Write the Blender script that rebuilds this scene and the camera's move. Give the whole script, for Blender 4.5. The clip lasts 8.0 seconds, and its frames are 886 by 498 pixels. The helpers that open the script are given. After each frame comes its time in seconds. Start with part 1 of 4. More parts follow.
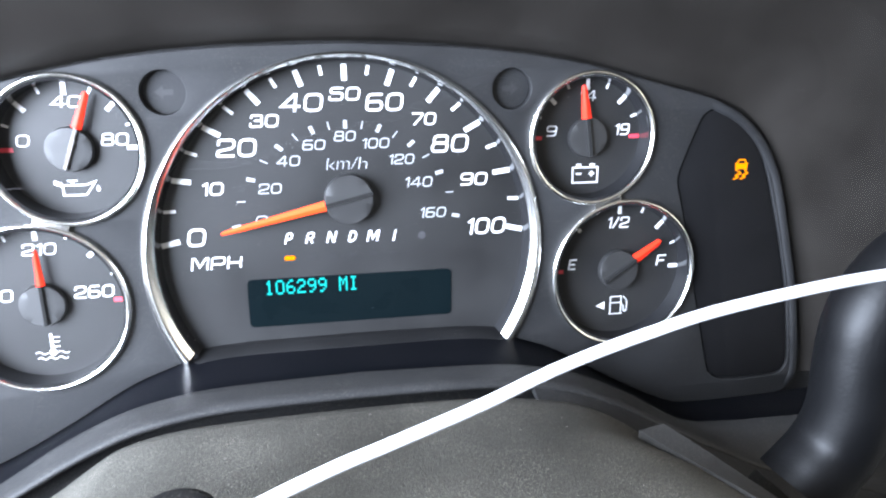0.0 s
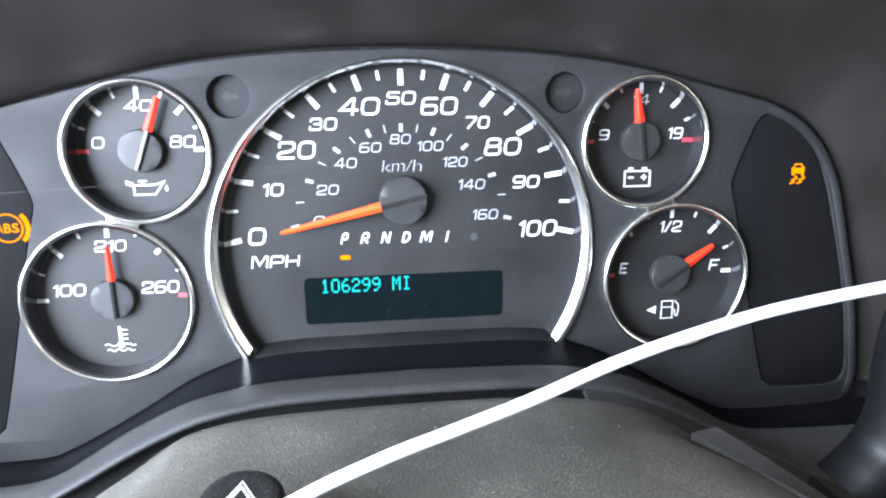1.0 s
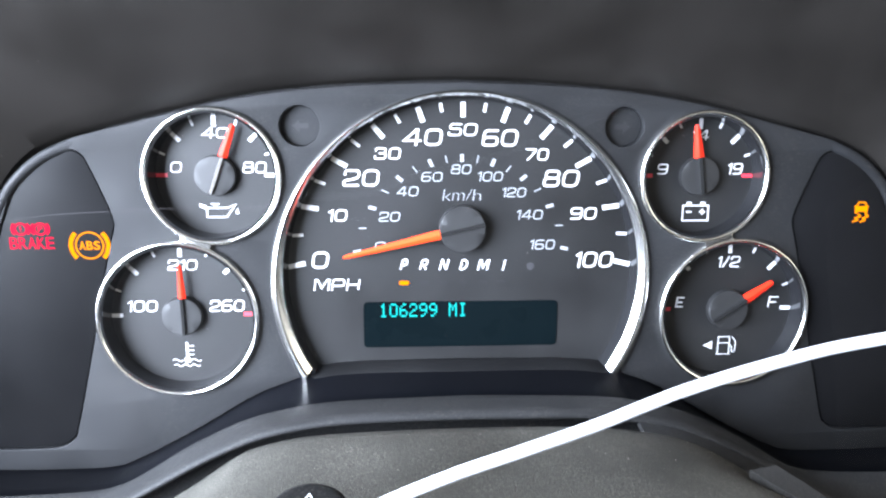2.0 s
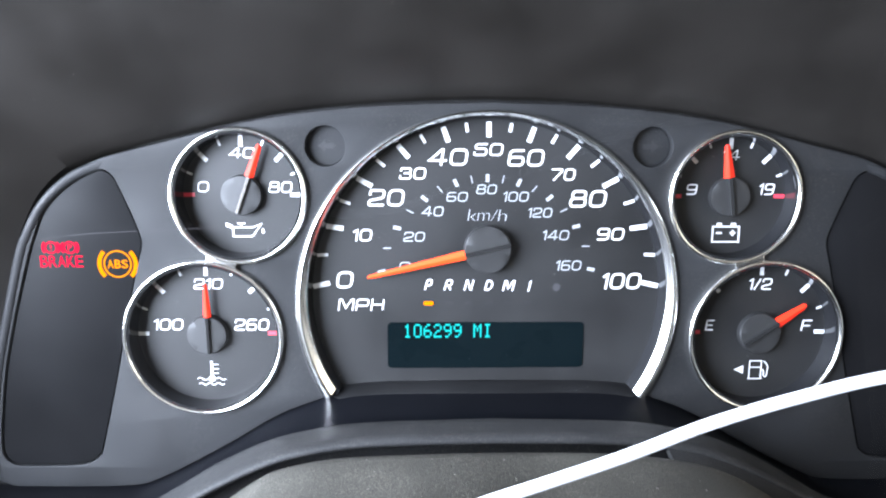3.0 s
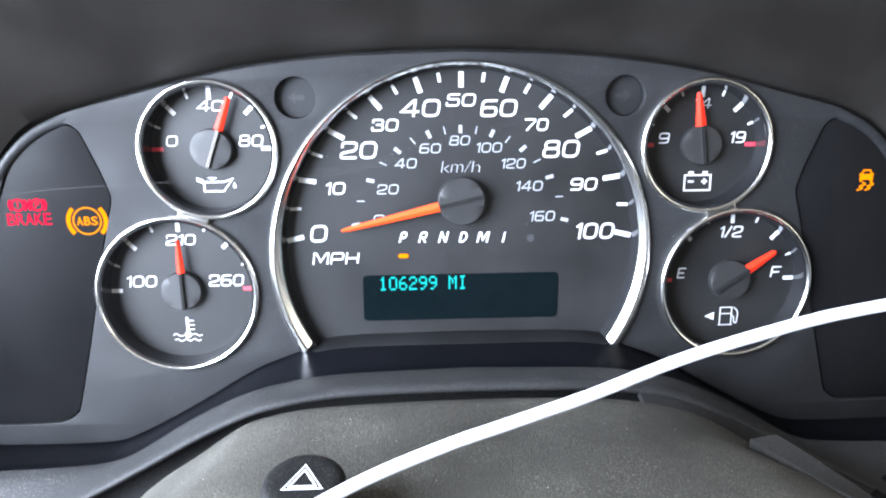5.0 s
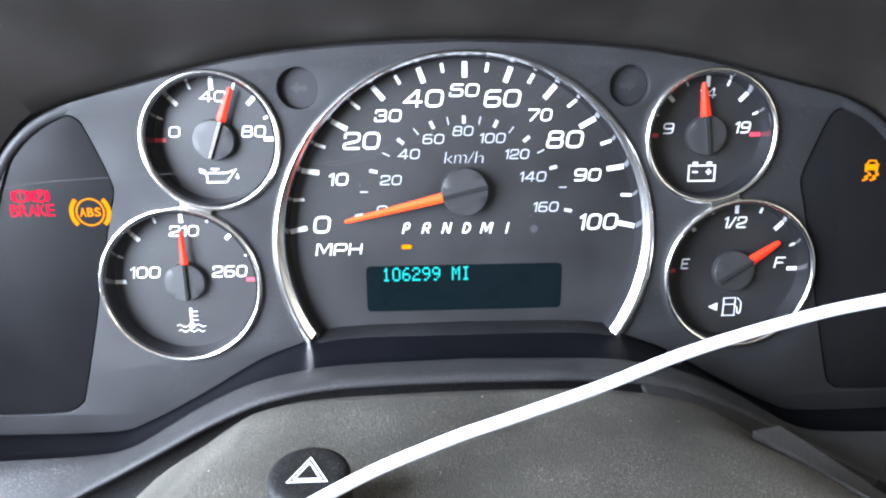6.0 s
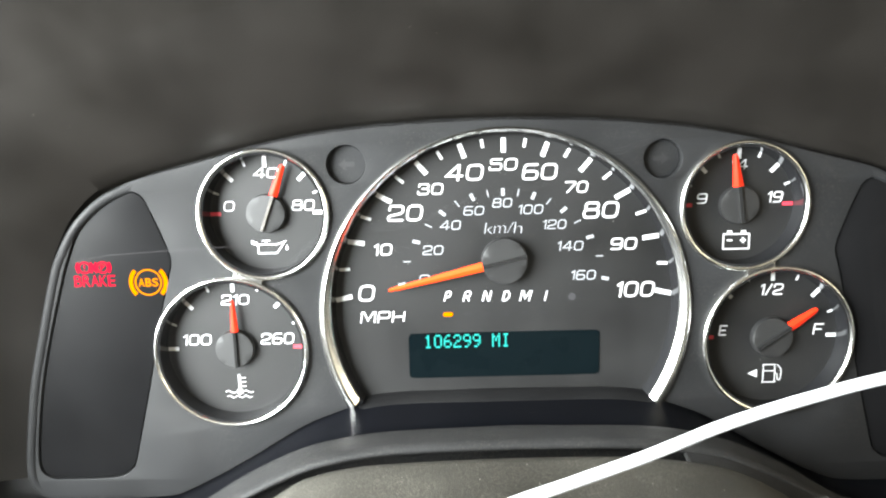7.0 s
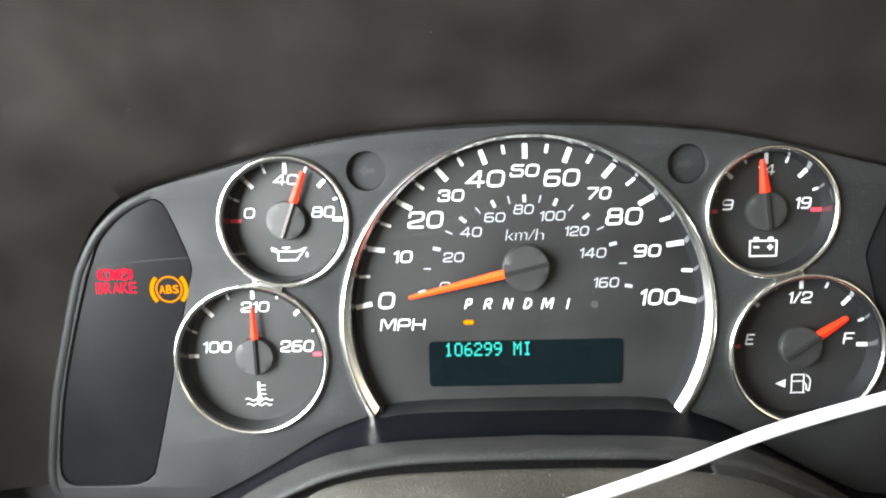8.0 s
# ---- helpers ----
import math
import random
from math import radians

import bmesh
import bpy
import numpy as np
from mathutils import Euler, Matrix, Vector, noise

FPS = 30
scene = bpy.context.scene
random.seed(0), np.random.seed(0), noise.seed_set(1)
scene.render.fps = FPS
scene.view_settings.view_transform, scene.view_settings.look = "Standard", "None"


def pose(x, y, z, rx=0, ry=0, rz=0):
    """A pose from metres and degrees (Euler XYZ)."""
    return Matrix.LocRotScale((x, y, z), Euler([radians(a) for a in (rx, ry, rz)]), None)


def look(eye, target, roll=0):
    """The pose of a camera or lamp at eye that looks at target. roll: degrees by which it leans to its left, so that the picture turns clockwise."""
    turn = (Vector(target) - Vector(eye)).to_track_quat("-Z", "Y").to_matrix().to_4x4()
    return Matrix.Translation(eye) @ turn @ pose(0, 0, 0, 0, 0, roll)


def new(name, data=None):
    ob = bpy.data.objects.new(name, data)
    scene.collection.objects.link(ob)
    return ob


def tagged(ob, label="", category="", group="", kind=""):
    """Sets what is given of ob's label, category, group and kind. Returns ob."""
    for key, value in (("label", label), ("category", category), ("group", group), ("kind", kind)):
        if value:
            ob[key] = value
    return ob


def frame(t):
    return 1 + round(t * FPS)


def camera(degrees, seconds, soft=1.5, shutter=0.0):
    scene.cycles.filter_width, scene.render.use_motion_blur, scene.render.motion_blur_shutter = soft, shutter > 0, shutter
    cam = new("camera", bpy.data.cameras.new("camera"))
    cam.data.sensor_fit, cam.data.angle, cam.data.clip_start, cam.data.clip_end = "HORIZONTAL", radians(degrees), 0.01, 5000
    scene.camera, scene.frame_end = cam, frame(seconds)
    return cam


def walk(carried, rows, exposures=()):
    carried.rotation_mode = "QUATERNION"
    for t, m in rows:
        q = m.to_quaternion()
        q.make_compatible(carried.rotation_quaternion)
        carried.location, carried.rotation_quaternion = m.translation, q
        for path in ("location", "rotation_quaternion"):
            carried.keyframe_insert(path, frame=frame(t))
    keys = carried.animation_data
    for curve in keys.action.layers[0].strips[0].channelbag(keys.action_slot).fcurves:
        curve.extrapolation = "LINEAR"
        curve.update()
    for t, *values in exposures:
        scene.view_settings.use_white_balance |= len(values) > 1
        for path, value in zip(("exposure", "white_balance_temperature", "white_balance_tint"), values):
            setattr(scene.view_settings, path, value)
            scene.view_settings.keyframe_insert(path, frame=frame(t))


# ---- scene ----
cam = camera(64.8, 8.0, 2.1, 0.4)
PATH = [
    (0, (-0.01502, -0.25989, 0.98727), (0.04085, 0.02545, 0.91337), -0.332),
    (0.3, (-0.01634, -0.26307, 0.98543), (0.03330, 0.02387, 0.91331), -0.498),
    (0.5, (-0.01702, -0.26301, 0.98643), (0.02903, 0.02420, 0.91303), -0.528),
    (1, (-0.01895, -0.26435, 0.98561), (0.01848, 0.02493, 0.91547), -0.555),
    (1.5, (-0.02122, -0.26908, 0.98369), (0.00832, 0.02253, 0.91971), -0.216),
    (2, (-0.02447, -0.26956, 0.98602), (-0.00587, 0.02429, 0.92851), 0.285),
    (2.2, (-0.02463, -0.26887, 0.98689), (-0.01034, 0.02556, 0.93119), 0.567),
    (3.3, (-0.02422, -0.26719, 0.98779), (-0.01659, 0.02836, 0.93688), 0.169),
    (3.5, (-0.02370, -0.26731, 0.98735), (-0.01524, 0.02821, 0.93639), 0.052),
    (4, (-0.02021, -0.26702, 0.98619), (-0.00481, 0.02623, 0.92480), -0.070),
    (4.5, (-0.02179, -0.26743, 0.98531), (-0.00539, 0.02501, 0.92042), -0.302),
    (5, (-0.02174, -0.26820, 0.98422), (-0.00585, 0.02368, 0.91671), -0.337),
    (5.2, (-0.02172, -0.26781, 0.98470), (-0.00601, 0.02379, 0.91595), -0.312),
    (6.3, (-0.02307, -0.26752, 0.98580), (-0.00828, 0.02305, 0.91267), -0.408),
    (6.5, (-0.02370, -0.26900, 0.98630), (-0.00942, 0.02305, 0.91918), -0.312),
    (6.7, (-0.02424, -0.27346, 0.98824), (-0.01299, 0.02098, 0.93185), -0.194),
    (6.8, (-0.02588, -0.27629, 0.99039), (-0.01944, 0.01810, 0.93296), -0.778),
    (7, (-0.02789, -0.27555, 0.99005), (-0.02404, 0.02076, 0.94330), -1.084),
    (7.2, (-0.02799, -0.27326, 0.99067), (-0.02760, 0.02257, 0.94085), -1.284),
    (7.5, (-0.02982, -0.27368, 0.98782), (-0.03053, 0.02281, 0.94204), -1.186),
    (8, (-0.02878, -0.27301, 0.98900), (-0.03274, 0.02388, 0.94612), -1.305),
]
walk(cam, [(t, look(eye, target, roll)) for t, eye, target, roll in PATH],
     [(0, 0.48, 6600, 14), (1, 0.41, 6600, 14), (2, 0.35, 6600, 14), (3.5, 0.24, 6600, 14), (5, 0.25, 6600, 14), (6.3, 0.29, 6700, 14), (6.55, 0.35, 7400, 11), (7, 0.36, 8100, 8), (7.5, 0.22, 8100, 8), (8, 0.22, 8100, 8)])

# ---- light ----
world = bpy.data.worlds.new("sky")
scene.world = world
world.use_nodes = True
nt = world.node_tree
sky = nt.nodes.new("ShaderNodeTexSky")
sky.sky_type = "NISHITA"
sky.sun_disc = False
sky.sun_elevation, sky.sun_rotation = radians(52), radians(250)
nt.links.new(sky.outputs["Color"], nt.nodes["Background"].inputs["Color"])
nt.nodes["Background"].inputs["Strength"].default_value = 0.1

sun_data = bpy.data.lights.new("sun", "SUN")
sun_data.energy, sun_data.angle, sun_data.color = 3.0, radians(0.5), (1.0, 0.95, 0.88)
sun = new("sun", sun_data)
sun.matrix_world = look((-2.0, 1.2, 4.0), (0, 0, 0.9))


def window_lamp(name, eye, target, width, height, watts, color):
    data = bpy.data.lights.new(name, "AREA")
    data.shape, data.size, data.size_y, data.energy, data.color = "RECTANGLE", width, height, watts, color
    ob = new(name, data)
    ob.matrix_world = look(eye, target)
    return ob


window_lamp("sky_light_door", (-0.475, -0.35, 1.04), (0.0, -0.15, 1.02), 0.46, 0.38, 47.0, (0.7, 0.825, 1.0))
window_lamp("sky_light_windscreen", (0.25, 0.66, 1.45), (0.0, -0.6, 0.9), 1.1, 0.45, 52.0, (0.93, 0.97, 1.0))
window_lamp("sky_light_far_door", (1.235, -0.62, 1.28), (0.5, -0.62, 1.2), 1.5, 0.5, 8.0, (1.0, 0.92, 0.72))
scene.view_settings.exposure = 0.0

# ---- materials ----


def material(name, color, rough=0.5, metal=0.0, vary=0.0, grain=0.0, scale=900.0, stain=0.0, emit=0.0, spec=0.5,
             dust=0.0, coat=0.0):
    """Base colour with fine grain, larger stains, dust specks and a fine bump."""
    mat = bpy.data.materials.new(name)
    mat.use_nodes = True
    t = mat.node_tree
    b = t.nodes["Principled BSDF"]
    b.inputs["Roughness"].default_value = rough
    b.inputs["Metallic"].default_value = metal
    b.inputs["Specular IOR Level"].default_value = spec
    b.inputs["Base Color"].default_value = (*color, 1)
    b.inputs["Coat Weight"].default_value = coat
    b.inputs["Coat Roughness"].default_value = 0.15
    if emit:
        b.inputs["Emission Color"].default_value = (*color, 1)
        b.inputs["Base Color"].default_value = (*[0.08 * c for c in color], 1)
        b.inputs["Emission Strength"].default_value = emit
    if not (vary or grain or stain or dust):
        return mat
    coord = t.nodes.new("ShaderNodeTexCoord")

    def noise_tex(size, detail=3.0):
        n = t.nodes.new("ShaderNodeTexNoise")
        n.inputs["Scale"].default_value = size
        n.inputs["Detail"].default_value = detail
        t.links.new(coord.outputs["Object"], n.inputs["Vector"])
        return n

    def mapped(source, lo, hi, a, c):
        r = t.nodes.new("ShaderNodeMapRange")
        r.inputs[1].default_value, r.inputs[2].default_value = lo, hi
        r.inputs[3].default_value, r.inputs[4].default_value = a, c
        t.links.new(source, r.inputs[0])
        return r.outputs[0]

    def scaled(col, factor):
        m = t.nodes.new("ShaderNodeVectorMath")
        m.operation = "SCALE"
        if col is None:
            m.inputs[0].default_value = color
        else:
            t.links.new(col, m.inputs[0])
        t.links.new(factor, m.inputs["Scale"])
        return m.outputs[0]

    fine = noise_tex(scale)
    col = None
    if vary:
        col = scaled(col, mapped(fine.outputs[0], 0.3, 0.7, 1 - vary, 1 + vary))
    if stain:
        wide = noise_tex(26.0, 8.0)
        col = scaled(col, mapped(wide.outputs[0], 0.3, 0.7, 1 - stain, 1 + stain))
        t.links.new(mapped(wide.outputs[0], 0.3, 0.7, rough * 0.74, min(1.0, rough * 1.26)), b.inputs["Roughness"])
    if dust:
        speck = noise_tex(scale * 1.15, 1.0)
        patch = noise_tex(45.0, 4.0)
        f1 = mapped(speck.outputs[0], 0.56, 0.68, 0.0, 1.0)
        f2 = mapped(patch.outputs[0], 0.35, 0.65, 0.15, 1.0)
        mul = t.nodes.new("ShaderNodeMath")
        mul.operation = "MULTIPLY"
        t.links.new(f1, mul.inputs[0])
        t.links.new(f2, mul.inputs[1])
        mul2 = t.nodes.new("ShaderNodeMath")
        mul2.operation = "MULTIPLY"
        mul2.inputs[1].default_value = dust
        t.links.new(mul.outputs[0], mul2.inputs[0])
        mix = t.nodes.new("ShaderNodeMix")
        mix.data_type = "RGBA"
        t.links.new(mul2.outputs[0], mix.inputs[0])
        if col is None:
            mix.inputs[6].default_value = (*color, 1)
        else:
            t.links.new(col, mix.inputs[6])
        mix.inputs[7].default_value = (0.36, 0.33, 0.28, 1)
        col = mix.outputs[2]
    if col is not None:
        t.links.new(col, b.inputs["Base Color"])
    if grain:
        bump = t.nodes.new("ShaderNodeBump")
        bump.inputs["Strength"].default_value = grain
        bump.inputs["Distance"].default_value = 0.0004
        t.links.new(fine.outputs[0], bump.inputs["Height"])
        t.links.new(bump.outputs[0], b.inputs["Normal"])
    return mat


M_PANEL = material("charcoal_panel_plastic", (0.0073, 0.0076, 0.0083), 0.62, spec=0.25, vary=0.08, grain=0.2, scale=1500, stain=0.24, dust=0.03)
M_LENS = material("smoked_lamp_lens", (0.0046, 0.0046, 0.005), 0.42, spec=0.04, vary=0.06, grain=0.05, scale=1500, stain=0.15, dust=0.01)
M_DIAL = material("dial_black", (0.0064, 0.0064, 0.0066), 0.55, spec=0.36, vary=0.03, grain=0.05, scale=1500, stain=0.1, dust=0.015)
M_WALL = material("dial_wall_black", (0.008, 0.0082, 0.009), 0.08, vary=0.05, scale=1500, spec=0.8)
M_HUB = material("hub_grey_plastic", (0.0112, 0.0112, 0.0114), 0.55, spec=0.38, vary=0.12, grain=0.25, scale=1600)
M_DIM = material("unlit_bar_black", (0.0112, 0.0112, 0.0118), 0.5, spec=0.3, vary=0.1)
M_LETTER = material("gear_letter_print", (0.5, 0.51, 0.53), 0.5, vary=0.04, scale=1200)
M_MARK = material("unlit_dot_grey", (0.03, 0.03, 0.032), 0.5, spec=0.3, vary=0.15)
M_ARROW = material("arrow_faint_grey", (0.0115, 0.0115, 0.0122), 0.6, spec=0.3, vary=0.1)
M_DUST = material("pale_dust", (0.4, 0.38, 0.34), 0.9, vary=0.2)
M_TAIL = material("needle_tail_black", (0.012, 0.012, 0.012), 0.18, vary=0.05)
# the oil gauge's black tail, its bright reflection put into a pale metal colour
M_TAIL_LIT = material("needle_tail_lit", (0.5, 0.47, 0.45), 0.2, metal=0.9, vary=0.05)
M_WHITE = material("dial_white_print", (0.55, 0.56, 0.57), 0.5, vary=0.03, scale=1200)
M_GREY = material("dial_grey_print", (0.24, 0.25, 0.265), 0.5, vary=0.04, scale=1200)
M_RED = material("dial_red_print", (0.55, 0.03, 0.05), 0.5, vary=0.05, scale=1200)
M_NEEDLE = material("needle_orange", (0.9, 0.058, 0.01), 0.5, spec=0.2, vary=0.04, scale=700)
M_NEEDLE_RED = material("needle_red", (0.75, 0.022, 0.006), 0.5, spec=0.2, vary=0.04, scale=700)
M_CHROME = material("chrome_trim", (0.88, 0.875, 0.85), 0.19, metal=1.0, stain=0.03, vary=0.02)
M_HOOD = material("cowl_black_plastic", (0.0112, 0.0099, 0.0087), 0.5, spec=0.12, vary=0.03, scale=900, stain=0.25)
M_LEDGE = material("ledge_gloss_black", (0.0029, 0.0032, 0.0043), 0.38, spec=0.035, vary=0.05, stain=0.1)
M_FOOT = material("foot_dull_black", (0.006, 0.006, 0.0063), 0.45, spec=0.2, vary=0.08, stain=0.1)
M_TRIM = material("dash_trim_grey", (0.0185, 0.0186, 0.019), 0.62, spec=0.12, vary=0.16, grain=0.3, scale=1700, stain=0.2, dust=0.1)
M_SHROUD = material("column_shroud_grey", (0.04, 0.0382, 0.0318), 0.85, spec=0.2, vary=0.36, grain=0.8, scale=2300, stain=0.34, dust=0.34)
M_GASKET = material("gasket_dusty_felt", (0.0165, 0.0155, 0.014), 0.9, spec=0.2, vary=0.3, grain=0.6, scale=1900, stain=0.25, dust=0.1)
M_RUBBER = material("lever_black_rubber", (0.0017, 0.0018, 0.0021), 0.46, spec=0.15, vary=0.1, grain=0.2, scale=900, stain=0.15)
M_BUTTON = material("button_black_plastic", (0.0058, 0.0058, 0.0057), 0.65, spec=0.15, vary=0.15, grain=0.3, scale=1500, dust=0.08)
M_CABLE = material("cable_white_vinyl", (0.56, 0.57, 0.6), 0.42, vary=0.02, scale=500)
M_SCREEN = material("display_glass_black", (0.0011, 0.0031, 0.0039), 0.3, spec=0.05, vary=0.04, stain=0.1)
M_CYAN = material("display_cyan_glow", (0.0, 0.68, 0.67), 0.5, emit=1.15, spec=0.0)
M_LAMP_RED = material("lamp_red_glow", (1.0, 0.002, 0.042), 0.5, emit=1.9, spec=0.0)
M_LAMP_AMBER = material("lamp_amber_glow", (1.0, 0.28, 0.0), 0.5, emit=1.5, spec=0.0)
M_DASH = material("dashboard_plastic", (0.02, 0.02, 0.0205), 0.6, vary=0.15, grain=0.4, scale=700, stain=0.12)
M_CABIN = material("cabin_grey_lining", (0.13, 0.122, 0.108), 0.9, vary=0.1, grain=0.4, scale=300, stain=0.1)
M_LINER = material("headliner_cream_felt", (0.48, 0.45, 0.39), 0.95, vary=0.08, grain=0.4, scale=400, stain=0.08)
M_SEAT = material("seat_dark_cloth", (0.045, 0.043, 0.041), 0.95, vary=0.15, grain=0.4, scale=500, stain=0.15)
M_GROUND = material("ground_asphalt", (0.12, 0.118, 0.11), 0.9, vary=0.2, grain=0.3, scale=60, stain=0.2)

M_CLEAR = bpy.data.materials.new("clear_acrylic")
M_CLEAR.use_nodes = True
ct = M_CLEAR.node_tree
ct.nodes.remove(ct.nodes["Principled BSDF"])
ct_mix, ct_clear, ct_gloss, ct_lw, ct_pow, ct_mad = (ct.nodes.new(k) for k in (
    "ShaderNodeMixShader", "ShaderNodeBsdfTransparent", "ShaderNodeBsdfGlossy", "ShaderNodeLayerWeight", "ShaderNodeMath", "ShaderNodeMath"))
ct_lw.inputs["Blend"].default_value = 0.5
ct_pow.operation, ct_mad.operation = "POWER", "MULTIPLY_ADD"
ct_pow.inputs[1].default_value = 5.0
ct_mad.inputs[1].default_value, ct_mad.inputs[2].default_value = 0.94, 0.008
ct_gloss.inputs["Roughness"].default_value = 0.01
ct.links.new(ct_lw.outputs["Facing"], ct_pow.inputs[0])
ct.links.new(ct_pow.outputs[0], ct_mad.inputs[0])
ct.links.new(ct_mad.outputs[0], ct_mix.inputs[0])
ct.links.new(ct_clear.outputs[0], ct_mix.inputs[1])
ct.links.new(ct_gloss.outputs[0], ct_mix.inputs[2])
# a thin film of dust that also stands in for veiling glare and reflections
ct_dust_veil, ct_film, ct_noise, ct_range, ct_xyz = (ct.nodes.new(k) for k in (
    "ShaderNodeBsdfDiffuse", "ShaderNodeMixShader", "ShaderNodeTexNoise", "ShaderNodeMapRange", "ShaderNodeTexCoord"))
ct_dust_veil.inputs["Color"].default_value = (0.8, 0.8, 0.82, 1)
ct_noise.inputs["Scale"].default_value, ct_noise.inputs["Detail"].default_value = 13.0, 6.0
ct_range.inputs[1].default_value, ct_range.inputs[2].default_value = 0.36, 0.68
ct_range.inputs[3].default_value, ct_range.inputs[4].default_value = 0.0001, 0.0013
ct.links.new(ct_xyz.outputs["Object"], ct_noise.inputs["Vector"])
ct.links.new(ct_noise.outputs[0], ct_range.inputs[0])
ct.links.new(ct_range.outputs[0], ct_film.inputs[0])
ct.links.new(ct_mix.outputs[0], ct_film.inputs[1])
ct.links.new(ct_dust_veil.outputs[0], ct_film.inputs[2])
ct.links.new(ct_film.outputs[0], ct.nodes["Material Output"].inputs["Surface"])

# faint pale tint for a reflected line, put in as colour
M_REFLECTION = bpy.data.materials.new("reflection_streak")
M_REFLECTION.use_nodes = True
st = M_REFLECTION.node_tree
st.nodes["Principled BSDF"].inputs["Base Color"].default_value = (0.55, 0.5, 0.52, 1)
st.nodes["Principled BSDF"].inputs["Alpha"].default_value = 0.018

# ---- builders: lengths in millimetres; u to the right, v up, w towards the driver ----
Z0 = 0.95


def at(u, v, w):
    return (u * 0.001, -w * 0.001, Z0 + v * 0.001)


def thing(name, u, v, w, label, category, group="", kind=""):
    ob = new(name)
    ob.empty_display_size = 0.01
    ob.location = at(u, v, w)
    return tagged(ob, label, category, group, kind)


def root(ob):
    while ob.parent:
        ob = ob.parent
    return ob


def mesh_object(name, verts, faces, mat, parent=None, label="", smooth=35):
    """verts in metres in the world; the mesh is stored about its thing's origin."""
    me = bpy.data.meshes.new(name)
    off = np.array(root(parent).location) if parent else np.zeros(3)
    v = np.asarray(verts, dtype=float) - off
    me.from_pydata(v.tolist(), [], faces)
    bm = bmesh.new()
    bm.from_mesh(me)
    bmesh.ops.remove_doubles(bm, verts=bm.verts, dist=1e-7)
    bmesh.ops.recalc_face_normals(bm, faces=bm.faces)
    bm.to_mesh(me)
    bm.free()
    me.materials.append(mat)
    if smooth:
        me.polygons.foreach_set("use_smooth", [True] * len(me.polygons))
        me.set_sharp_from_angle(angle=radians(smooth))
    ob = new(name, me)
    ob.parent = parent
    if label:
        ob["label"] = label
    return ob


def part(name, geo, mat, parent, label="", smooth=35):
    verts = [at(*p) for p in geo[0]]
    return mesh_object(name, verts, geo[1], mat, parent, label, smooth)


def joined(*geos):
    verts, faces = [], []
    for v, f in geos:
        k = len(verts)
        verts += list(v)
        faces += [tuple(i + k for i in q) for q in f]
    return verts, faces


def grid(rows, closed_u=False, caps=False):
    n = len(rows[0])
    verts = [p for r in rows for p in r]
    faces = []
    for i in range(len(rows) - 1):
        for j in range(n if closed_u else n - 1):
            k = (j + 1) % n
            faces.append((i * n + j, i * n + k, (i + 1) * n + k, (i + 1) * n + j))
    if caps:
        faces.append(tuple(range(n)))
        faces.append(tuple(len(verts) - n + i for i in range(n)))
    return verts, faces


def lathe(profile, cu, cv, segs=96):
    """profile: (radius, w) pairs; closed round the axis that points to the driver."""
    rows = []
    for r, w in profile:
        rows.append([(cu + r * math.cos(2 * math.pi * k / segs), cv + r * math.sin(2 * math.pi * k / segs), w) for k in range(segs)])
    return grid(rows, closed_u=True, caps=True)


def ring(profile, cu, cv, segs=128):
    """A closed cross-section of (radius, w) pairs swept round."""
    rows = []
    for k in range(segs + 1):
        a = 2 * math.pi * (k % segs) / segs
        rows.append([(cu + r * math.cos(a), cv + r * math.sin(a), w) for r, w in profile])
    verts, faces = grid(rows[:-1], closed_u=True)
    n, m = len(profile), segs
    faces += [((m - 1) * n + j, (m - 1) * n + (j + 1) % n, (j + 1) % n, j) for j in range(n)]
    return verts, faces


def prism(poly, w0, w1):
    n = len(poly)
    verts = [(u, v, w0) for u, v in poly] + [(u, v, w1) for u, v in poly]
    faces = [tuple(range(n)), tuple(range(n, 2 * n))]
    faces += [(i, (i + 1) % n, n + (i + 1) % n, n + i) for i in range(n)]
    return verts, faces


def stroke(pts, width, w0, w1, closed=False):
    """A line of constant width through (u, v) points, as a thin raised strip."""
    p = [Vector(q) for q in pts]
    n = len(p)
    left, right = [], []
    for i in range(n):
        a = p[(i - 1) % n] if (i or closed) else None
        b = p[(i + 1) % n] if (i < n - 1 or closed) else None
        d1 = (p[i] - a).normalized() if a is not None else (b - p[i]).normalized()
        d2 = (b - p[i]).normalized() if b is not None else d1
        t = (d1 + d2)
        t = t.normalized() if t.length > 1e-6 else d1
        nrm = Vector((-t.y, t.x))
        k = width / 2 / max(0.45, abs(nrm.dot(Vector((-d1.y, d1.x)))))
        left.append(p[i] + nrm * k)
        right.append(p[i] - nrm * k)
    rows = []
    for a, b in zip(left, right):
        rows.append([(a.x, a.y, w0), (a.x, a.y, w1), (b.x, b.y, w1), (b.x, b.y, w0)])
    if closed:
        rows.append(rows[0])
    return grid(rows, closed_u=True, caps=not closed)


def circle(cu, cv, r, n=48, a0=0.0, a1=360.0):
    full = abs(a1 - a0) >= 360
    m = n if full else n + 1
    return [(cu + r * math.cos(radians(a0 + (a1 - a0) * k / n)), cv + r * math.sin(radians(a0 + (a1 - a0) * k / n))) for k in range(m)]


